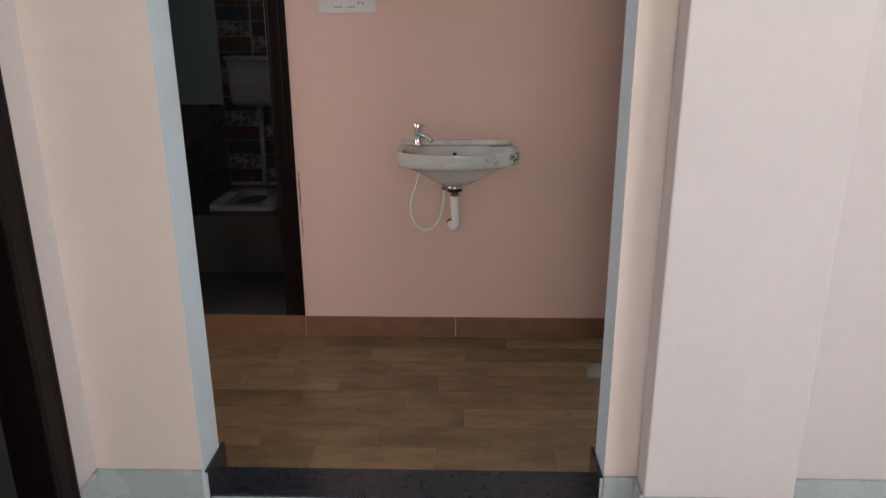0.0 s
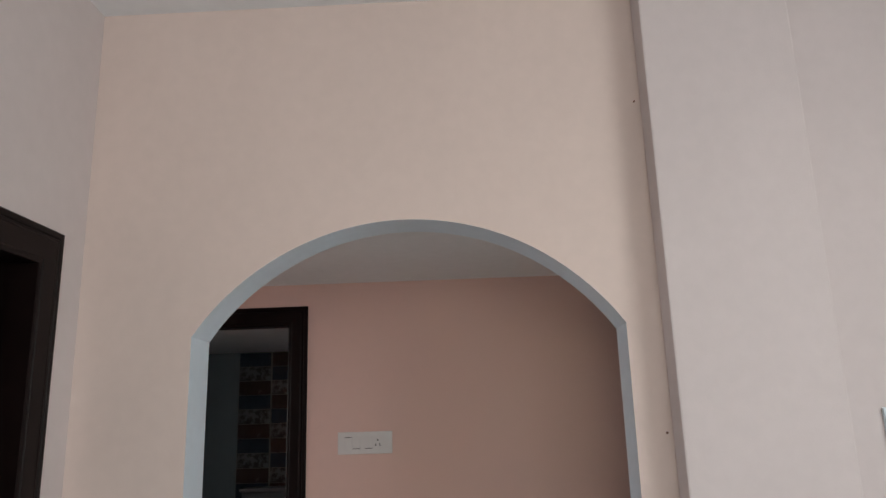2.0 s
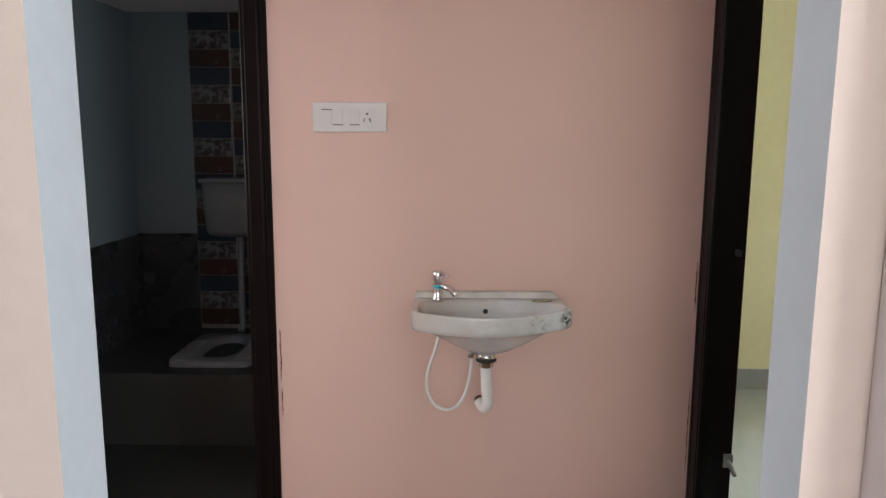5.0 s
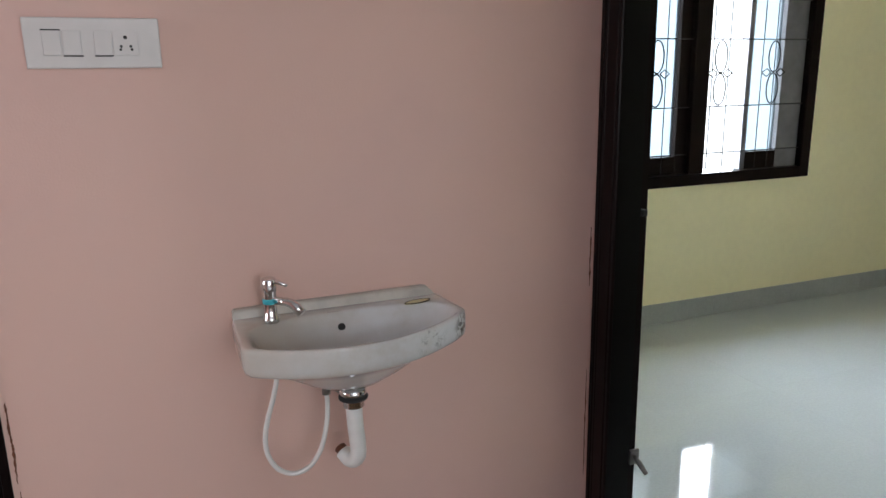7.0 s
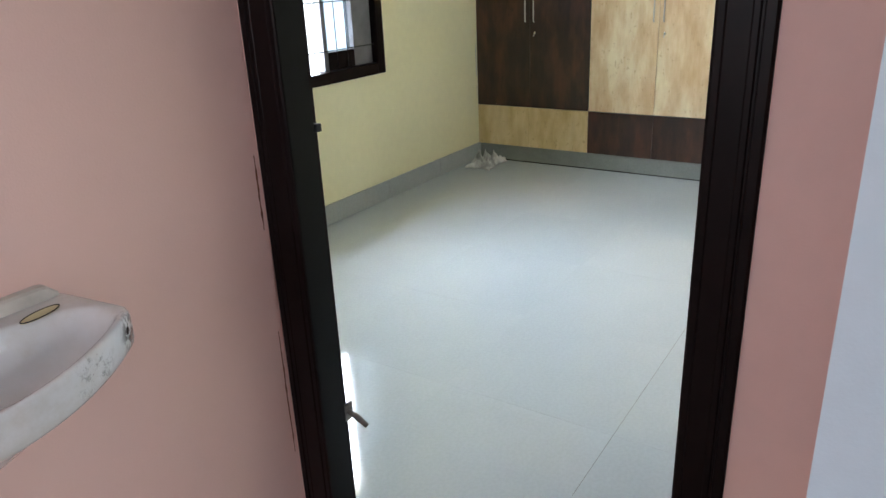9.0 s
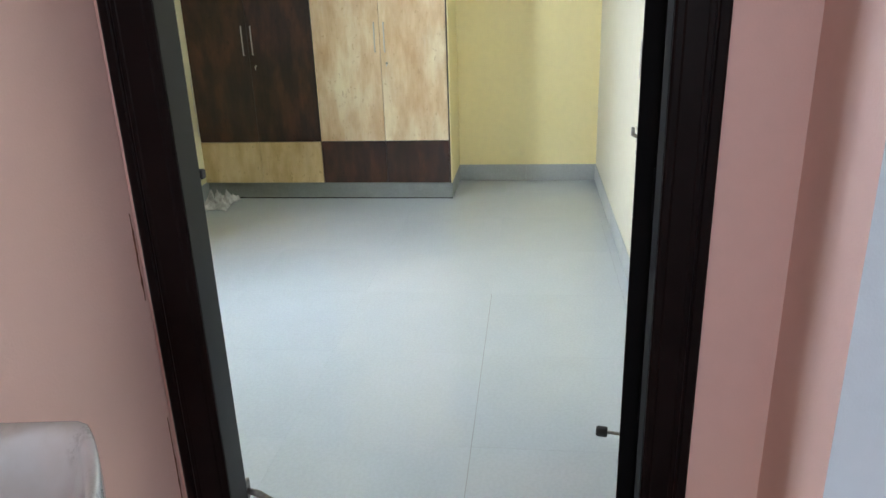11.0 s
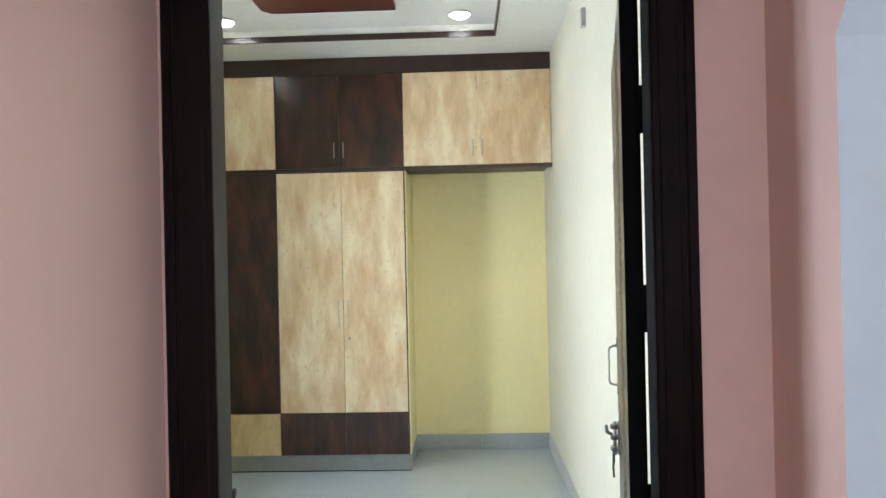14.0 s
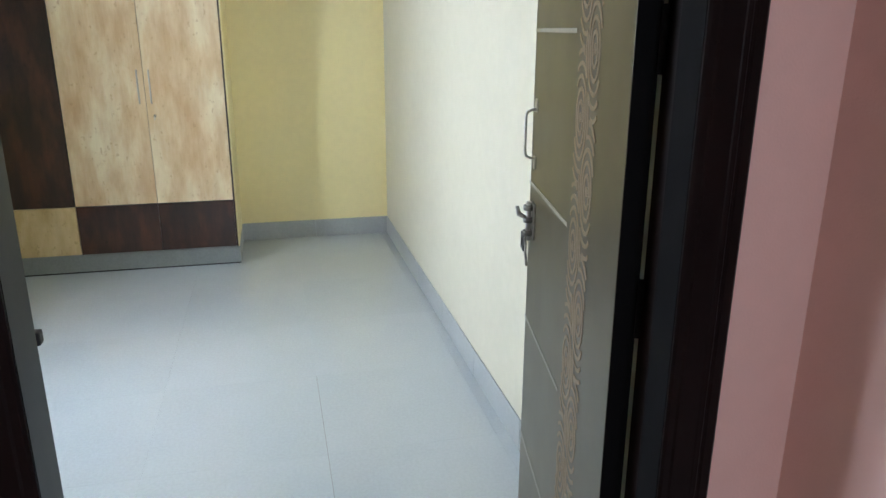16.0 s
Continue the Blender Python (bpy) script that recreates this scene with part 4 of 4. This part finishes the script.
part("overflow_hole", lathe(bmesh.new(), [(0.0085, 0.0), (0.0085, 0.004)], 16, (0.745, 1.1475, 0.866), "y"), M_BLACK, wb, "black overflow hole")
part("waste", lathe(bmesh.new(), [(0.027, 0.752), (0.030, 0.745), (0.030, 0.737), (0.0235, 0.733), (0.0235, 0.708), (0.018, 0.705)], 24, (0.746, 1.075, 0)), M_CHROME, wb, "chrome waste fitting")
part("washer", lathe(bmesh.new(), [(0.027, 0.735), (0.0325, 0.732), (0.0325, 0.727), (0.027, 0.724)], 24, (0.746, 1.075, 0)), M_BLACK, wb, "black rubber washer")
pipe = part("waste_pipe", tube(bmesh.new(), eased([(0.746, 1.075, 0.72), (0.748, 1.075, 0.66), (0.752, 1.076, 0.605), (0.752, 1.082, 0.582), (0.746, 1.094, 0.566), (0.738, 1.110, 0.562), (0.729, 1.128, 0.572)], 4), 0.0182, 18), M_PIPE, wb, "white plastic waste pipe with a cut-off bend")
part("rusty_stub", tube(bmesh.new(), [(0.733, 1.118, 0.568), (0.724, 1.138, 0.579)], [0.0135, 0.0135], 12), M_RUST, pipe, "rusty stub in the pipe's open end")
bm = tube(bmesh.new(), eased([(0.602, 1.14, 0.85), (0.596, 1.138, 0.79), (0.582, 1.13, 0.735), (0.565, 1.125, 0.685), (0.557, 1.125, 0.64), (0.562, 1.13, 0.595), (0.583, 1.13, 0.558), (0.617, 1.13, 0.541), (0.652, 1.13, 0.552), (0.679, 1.13, 0.59), (0.694, 1.13, 0.645), (0.700, 1.135, 0.690), (0.700, 1.14, 0.722)]), 0.0056, 10)
part("supply_hose", bm, M_PIPE, wb, "white looped supply hose")
bm = tube(bmesh.new(), [(0.700, 1.14, 0.716), (0.700, 1.14, 0.742)], 0.010, 10)
tube(bm, [(0.700, 1.14, 0.738), (0.700, BASIN_Y - 0.001, 0.742)], 0.008, 10)
tube(bm, [(0.700, 1.14, 0.738), (0.716, 1.118, 0.738), (0.724, 1.108, 0.738)], [0.007, 0.007, 0.011], 10)
lathe(bm, [(0.020, BASIN_Y - 0.006), (0.020, BASIN_Y - 0.001)], 16, (0.700, 0, 0.742), "y")
part("angle_valve", bm, M_OLDSTEEL, wb, "dull steel stop valve")

tap = thing("tap", (0.592, 1.150, 0.9055), "chrome pillar tap with a teal band on the basin ledge", "tap")
part("body", lathe(bmesh.new(), [(0.0175, -0.006), (0.0175, 0.004), (0.0152, 0.007), (0.0145, 0.03), (0.0145, 0.058), (0.0155, 0.062), (0.0165, 0.066), (0.0165, 0.088), (0.014, 0.092)], 20), M_CHROME, tap)
part("band", lathe(bmesh.new(), [(0.0148, 0.036), (0.0155, 0.038), (0.0155, 0.046), (0.0148, 0.048)], 20), M_TEAL, tap, "teal plastic band")
part("spout", tube(bmesh.new(), [(0.008, -0.006, 0.042), (0.030, -0.022, 0.042), (0.040, -0.029, 0.039), (0.050, -0.036, 0.030), (0.060, -0.044, 0.018)], [0.0085, 0.009, 0.010, 0.0105, 0.0105], 14), M_CHROME, tap)
part("lever", tube(bmesh.new(), [(0, 0, 0.088), (0.016, -0.012, 0.084), (0.034, -0.026, 0.078)], [0.005, 0.0042, 0.0036], 8), M_CHROME, tap)


# ---- switch plates ----
sp = thing("switch_plate", (0.19, BASIN_Y, 1.434), "white plastic switch plate with rockers and a three-pin socket", "switch plate")
part("plate", boxed(0, 0.236, -0.011, -0.0005, 0, 0.093, 0.003), M_WHITEPL, sp)
for x0, x1, tilt in ((0.030, 0.063, 1), (0.0645, 0.098, -1), (0.118, 0.150, -1)):
    r = part("rocker", boxed(x0 + 0.001, x1 - 0.001, -0.0145, -0.011, 0.024, 0.069, 0.0012), M_WHITEPL, sp)
    # black strip drawn as the shade along the rocker's tilted edge
    part("shadow_gap", boxed(x0, x1, -0.0122, -0.0108, 0.0685 if tilt > 0 else 0.0215, 0.0715 if tilt > 0 else 0.0245), M_BLACK, sp)
part("socket_face", boxed(0.152, 0.196, -0.0132, -0.011, 0.024, 0.069, 0.001), M_WHITEPL, sp)
for x, z, r in ((0.174, 0.057, 0.0036), (0.1655, 0.0405, 0.0027), (0.1825, 0.0405, 0.0027), (0.1640, 0.0345, 0.0026), (0.1840, 0.0345, 0.0026)):
    part("socket_hole", lathe(bmesh.new(), [(r, -0.0140), (r, -0.0128)], 12, (x, 0, z), "y"), M_BLACK, sp)
hs = thing("switch_plate", (1.853, 0, 1.398), "pale blue-white hall switch plate with an orange indicator", "switch plate")
part("plate", boxed(0, 0.235, -0.012, -0.0005, 0, 0.165, 0.003), plain("pale_blue_plastic", (0.62, 0.72, 0.76), 0.35), hs)
part("indicator", boxed(0.044, 0.075, -0.0145, -0.012, 0.112, 0.142, 0.001), M_ORANGE, hs, "orange indicator window")
for x in (0.082, 0.12, 0.158):
    part("rocker", boxed(x, x + 0.034, -0.0145, -0.012, 0.105, 0.148, 0.001), M_WHITEPL, hs)
for x in (0.044, 0.082, 0.12, 0.158):
    part("rocker", boxed(x, x + 0.034, -0.0145, -0.012, 0.03, 0.075, 0.001), M_WHITEPL, hs)
for at, r in (((1.29, -0.001, 1.514), 0.003), ((1.288, -0.001, 2.46), 0.0025)):
    tagged(part("nail", lathe(bmesh.new(), [(r, -0.006), (r, 0.0)], 8, at, "y"), M_RUST), "rusty nail head stuck in the peach wall", "nail")


tagged(part("nail", tube(bmesh.new(), [(DOOR_X + 0.002, 0.378, 2.172), (DOOR_X - 0.005, 0.378, 2.173), (DOOR_X - 0.006, 0.378, 2.186)], 0.0016, 6), M_BLACK), "bent black nail in the pink wall above the bedroom frame", "nail")


# chips along the door frames and plaster smears by the wardrobe
def smear(name, x, y, z0, z1, axis, mat, label, seed, w=0.006):
    """A ragged thin patch on a wall, taller than wide."""
    bm = bmesh.new()
    n = 44
    rows = []
    for i in range(n + 1):
        z = z0 + (z1 - z0) * i / n
        h = w * (0.12 + 0.7 * abs(noise.noise((z * 37, seed, 0.5))) + 0.55 * abs(noise.noise((z * 130, seed, 2.5)))) * math.sin(math.pi * min(max(i / n, 0.04), 0.96)) ** 0.5
        o = w * (0.35 * noise.noise((z * 12, seed, 4.5)) + 0.3 * noise.noise((z * 90, seed, 7.5)))
        for s in (-1, 1):
            p = o + s * h
            rows.append([bm.verts.new((x + p, y - k, z) if axis == "x" else (x - k, y + p, z)) for k in (0.0, 0.0012)])
    for i in range(n):
        a, b2, c, d = rows[2 * i], rows[2 * i + 1], rows[2 * i + 3], rows[2 * i + 2]
        bm.faces.new((a[1], b2[1], c[1], d[1])), bm.faces.new((a[0], d[0], c[0], b2[0]))
        bm.faces.new((a[0], a[1], d[1], d[0])), bm.faces.new((b2[0], c[0], c[1], b2[1]))
    tagged(part(name, bm, mat), label, name.replace("_", " "))


smear("paint_chip", 0.062, BASIN_Y - 0.0003, 0.60, 0.78, "x", M_RUST, "brown chipped paint beside the toilet frame", 1.0)
smear("paint_chip", 0.064, BASIN_Y - 0.0003, 0.48, 0.58, "x", M_RUST, "brown chipped paint beside the toilet frame", 2.0, 0.004)
smear("paint_chip", 1.436, BASIN_Y - 0.0003, 0.86, 1.02, "x", M_RUST, "brown chipped paint beside the bedroom frame", 3.0, 0.004)
smear("paint_chip", 1.436, BASIN_Y - 0.0003, 0.30, 0.62, "x", M_RUST, "brown chipped paint beside the bedroom frame", 5.0, 0.003)
smear("plaster_smear", WARD_X - 0.03, BED_N - 0.0003, 0.62, 0.86, "x", M_WHITEPL, "white plaster smear at the wardrobe's edge", 4.0, 0.012)
smear("plaster_smear", WARD_X - 0.028, BED_N - 0.0003, 0.46, 0.56, "x", M_WHITEPL, "white plaster smear at the wardrobe's edge", 6.0, 0.008)


# ---- toilet ----
TZ, TB, TL, TR = 0.10, 2.55, -0.985, 0.45
bm = bmesh.new()
# unseen side wall, with an opening made for the added fill
for y0, y1, z0, z1 in ((1.34, 1.62, 0, 2.3), (2.08, TB + 0.1, 0, 2.3), (1.62, 2.08, 0, 1.52), (1.62, 2.08, 1.88, 2.3)):
    box(bm, TR, TR + 0.1, y0, y1, z0, z1)
box(bm, TL - 0.1, TL, 1.34, TB + 0.1, 0, 2.3), box(bm, TL, TR, TB, TB + 0.1, 0, 2.3)
setting("wall_toilet", bm, M_GREYWALL, "grey toilet walls above a dark dado, dim blue light in their paint", "wall")
setting("ceiling_toilet", boxed(TL, TR, 1.34, TB, 2.02, 2.1), M_CEIL, "low white toilet ceiling", "ceiling")
setting("floor_toilet", boxed(TL, TR, 1.2175, TB, -0.02, TZ), [M_TOILETFLOOR], "toilet floor one step up, darkened in colour", "floor")
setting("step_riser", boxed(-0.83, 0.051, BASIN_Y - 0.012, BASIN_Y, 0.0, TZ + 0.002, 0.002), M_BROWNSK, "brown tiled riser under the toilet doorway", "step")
setting("toilet_platform", boxed(TL, TR, 1.80, TB, TZ, 0.42, 0.004), M_TOILETFLOOR, "raised tiled platform in the toilet, darkened in colour", "platform")
dado = bmesh.new()
box(dado, TL + 0.0, -0.682, TB - 0.012, TB - 0.0005, 0.42, 0.92)
box(dado, TL + 0.0005, TL + 0.012, 1.34, TB - 0.012, TZ, 0.92)
setting("trim_dado", dado, M_DADO, "charcoal tiled dado in the toilet", "dado")
tagged(part("tile_backing", boxed(-0.682, -0.01, TB - 0.010, TB - 0.0005, 0.42, 2.018), M_GROUT), "grout bed behind the patterned toilet tiles", "tiling", kind="structure")
backing = bpy.data.objects["tile_backing"]
kinds = [("tile", finish(boxed(0.0015, 0.1985, -0.006, 0, 0.0015, 0.0855, 0.0015), "tile", m)) for m in (M_NAVYTILE, M_FLORAL, M_BROWNTILE)]
for col in range(3):
    for row in range(18):
        z = 2.016 - 0.0875 * (row + 1) 
        if z > 0.42:
            piece("tile", kinds[(row + (0 if col % 2 == 0 else 2)) % 3][1], (-0.680 + 0.2 * col + 0.008 * (col > 0), TB - 0.010, z), backing)

cis = thing("cistern", (0, 0, 0), "white plastic flushing cistern on the tiled toilet wall", "cistern")
bm = bmesh.new()
secs = [(0.915, 0.80, 0.06), (0.925, 0.90, 0.10), (0.95, 0.955, 0.118), (1.05, 0.985, 0.125), (1.19, 1.0, 0.13)]
ringz = []
for z, k, d in secs:
    hw = 0.195 * k
    pts = []
    for i in range(28):
        a = 2 * math.pi * i / 28
        c, s = math.cos(a), math.sin(a)
        pts.append(bm.verts.new((-0.415 + hw * math.copysign(abs(c) ** 0.35, c), TB - 0.018 - d / 2 + d / 2 * math.copysign(abs(s) ** 0.35, s), z)))
    ringz.append(pts)
for a, b in zip(ringz, ringz[1:]):
    for j in range(28):
        bm.faces.new((a[j], a[(j + 1) % 28], b[(j + 1) % 28], b[j])).smooth = True
bm.faces.new(ringz[0][::-1]), bm.faces.new(ringz[-1])
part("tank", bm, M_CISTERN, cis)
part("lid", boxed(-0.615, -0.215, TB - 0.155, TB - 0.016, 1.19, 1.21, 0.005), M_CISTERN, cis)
part("flush_pipe", tube(bmesh.new(), [(-0.44, TB - 0.06, 0.92), (-0.445, TB - 0.06, 0.80), (-0.45, TB - 0.06, 0.45), (-0.45, TB - 0.09, 0.425)], 0.016, 14), M_CISTERN, cis, "white plastic flush pipe, darkened in its colour")


def squat_pan():
    bm = bmesh.new()
    n = 48
    cx, cy = -0.43, 2.12
    def oval(kx, ky, z, dy=0.0, e=2.0):
        out = []
        for i in range(n):
            a = 2 * math.pi * i / n
            c, s = math.cos(a), math.sin(a)
            r = (abs(c / kx) ** e + abs(s / ky) ** e) ** (-1 / e)
            out.append(bm.verts.new((cx + r * c, cy + dy + r * s, z)))
        return out
    rings = [oval(0.185, 0.23, 0.42, 0, 12), oval(0.185, 0.23, 0.44, 0, 12), oval(0.175, 0.22, 0.447, 0, 10), oval(0.095, 0.165, 0.447, 0.0, 3), oval(0.085, 0.155, 0.435, 0, 2.5), oval(0.06, 0.12, 0.36, 0, 2.2), oval(0.03, 0.05, 0.32, 0.03, 2)]
    for a, b in zip(rings, rings[1:]):
        for j in range(n):
            bm.faces.new((a[j], a[(j + 1) % n], b[(j + 1) % n], b[j])).smooth = True
    bm.faces.new(rings[-1])
    return bm


pan = thing("squat_toilet", (0, 0, 0), "white ceramic squat toilet pan with ribbed foot rests", "toilet")
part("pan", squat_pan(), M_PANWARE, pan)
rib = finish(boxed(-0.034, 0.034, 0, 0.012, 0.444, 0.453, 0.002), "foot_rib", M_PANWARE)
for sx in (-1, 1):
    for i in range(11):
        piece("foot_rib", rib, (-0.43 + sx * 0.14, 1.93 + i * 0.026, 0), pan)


# ---- outside the window ----
setting("ground", boxed(-60, 60, 3.2, 120, -3.2, -3.0), M_GROUND, "dusty ground outside the house", "ground")
setting("backdrop", boxed(-30, 40, 22, 22.2, -3.0, 24), M_BACKDROP, "bright hazy distance outside", "backdrop")
tree = thing("tree", (2.0, 11.0, -3.0), "leafy green tree standing outside the window", "tree")
part("trunk", tube(bmesh.new(), [(0, 0, 0), (0.05, 0.02, 1.2), (-0.05, 0.05, 2.4), (0.1, 0.0, 3.4)], [0.16, 0.13, 0.10, 0.05], 10), M_BARK, tree)
for a in range(5):
    part("limb", tube(bmesh.new(), [(0, 0, 1.9 + 0.2 * a), (0.5 * math.cos(a * 1.3), 0.5 * math.sin(a * 1.3), 2.6 + 0.2 * a), (1.0 * math.cos(a * 1.3), 1.0 * math.sin(a * 1.3), 3.1 + 0.25 * a)], [0.06, 0.04, 0.015], 7), M_BARK, tree)
rng = random.Random(4)
vs, fs = [], []
for i in range(2600):
    a, r, h = rng.uniform(0, 6.28), 1.45 * rng.random() ** 0.5, rng.uniform(2.3, 4.7)
    k = 1 - abs(h - 3.4) / 1.7
    c = Vector((r * k * math.cos(a) * 1.1, r * k * math.sin(a) * 1.1, h + 0.2 * noise.noise((a, r, h))))
    if noise.noise(c * 1.3) < -0.12:
        continue
    q = Euler((rng.uniform(-1, 1), rng.uniform(-1, 1), rng.uniform(0, 6.3))).to_matrix()
    b = len(vs)
    vs += [tuple(c + q @ Vector(p)) for p in ((-0.03, 0, 0), (0, 0.09, 0.01), (0.03, 0, 0), (0, -0.09, -0.01))]
    fs.append((b, b + 1, b + 2, b + 3))
me = bpy.data.meshes.new("crown")
me.from_pydata(vs, [], fs)
me.materials.append(M_LEAFGREEN)
crown = new("crown", me)
crown.parent = tree
crown["kind"] = "stuff"

# ---- floors, piece by piece ----
floor = setting("floor_passage", boxed(PASS_L, DOOR_X, 0.1665, BASIN_Y, -0.05, -0.002), M_GROUT, "brown wood-look tiled passage floor", "floor")
plank = finish(boxed(0.001, 0.409, 0.001, 0.131, -0.01, 0.0, 0.001), "plank_tile", M_WOODTILE)
for row in range(8):
    y = 0.167 + row * 0.132
    if y + 0.132 > BASIN_Y + 0.01:
        break
    off = (0.0, 0.205, 0.10, 0.29)[row % 4]
    for i in range(13):
        x = PASS_L - 0.41 + off + 0.41 * i
        if PASS_L - 0.25 < x < DOOR_X - 0.2:
            piece("plank_tile", plank, (x, y, 0), floor)
setting("threshold_arch", boxed(0.0, ARCH_W, 0.020, 0.166, -0.04, 0.004, 0.002), M_GRANITE, "black granite threshold under the arch", "threshold")
setting("threshold_bedroom", boxed(DOOR_X + 0.0, DOOR_X2, 0.264, 1.209, -0.04, 0.003, 0.002), M_GRANITE, "black granite threshold of the bedroom", "threshold")
floor = setting("floor_bedroom", boxed(DOOR_X2, BED_E, BED_S, BED_N, -0.05, -0.0012), M_PALEGROUT, "polished pale grey tiled bedroom floor", "floor")
tile = finish(boxed(0.0002, 0.6098, 0.0002, 0.6098, -0.01, 0.0), "floor_tile", M_BEDTILE)
for i in range(8):
    for j in range(6):
        x, y = 2.265 - 0.61 * 2 + 0.61 * i, 0.722 - 0.61 * 2 + 0.61 * j
        x0, x1, y0, y1 = max(x, DOOR_X2), min(x + 0.61, BED_E), max(y, BED_S), min(y + 0.61, BED_N)
        if x1 - x0 < 0.02 or y1 - y0 < 0.02:
            continue
        if x1 - x0 > 0.609 and y1 - y0 > 0.609:
            piece("floor_tile", tile, (x, y, 0), floor)
        else:
            piece("floor_tile", finish(boxed(0.0002, x1 - x0 - 0.0002, 0.0002, y1 - y0 - 0.0002, -0.01, 0.0), "floor_tile", M_BEDTILE), (x0, y0, 0), floor)
part("tile_joint", boxed(1.95, 3.48, 0.7214, 0.7228, -0.0008, 0.0004), M_GROUT, floor, "dirt-darkened joint")
part("tile_joint", boxed(2.2640, 2.2656, 0.45, 1.05, -0.0008, 0.0004), M_PALEGROUT, floor)
floor = setting("floor_hall", boxed(HALL_L, HALL_R, HALL_S, 0.019, -0.05, -0.0015), M_PALEGROUT, "light grey tiled hall floor", "floor")
tile = finish(boxed(0.001, 0.587, 0.001, 0.613, -0.01, 0.0, 0.0006), "floor_tile", M_HALLTILE)
for i in range(6):
    for j in range(7):
        piece("floor_tile", tile, (HALL_L + 0.588 * i, HALL_S + 0.614 * j, 0), floor)
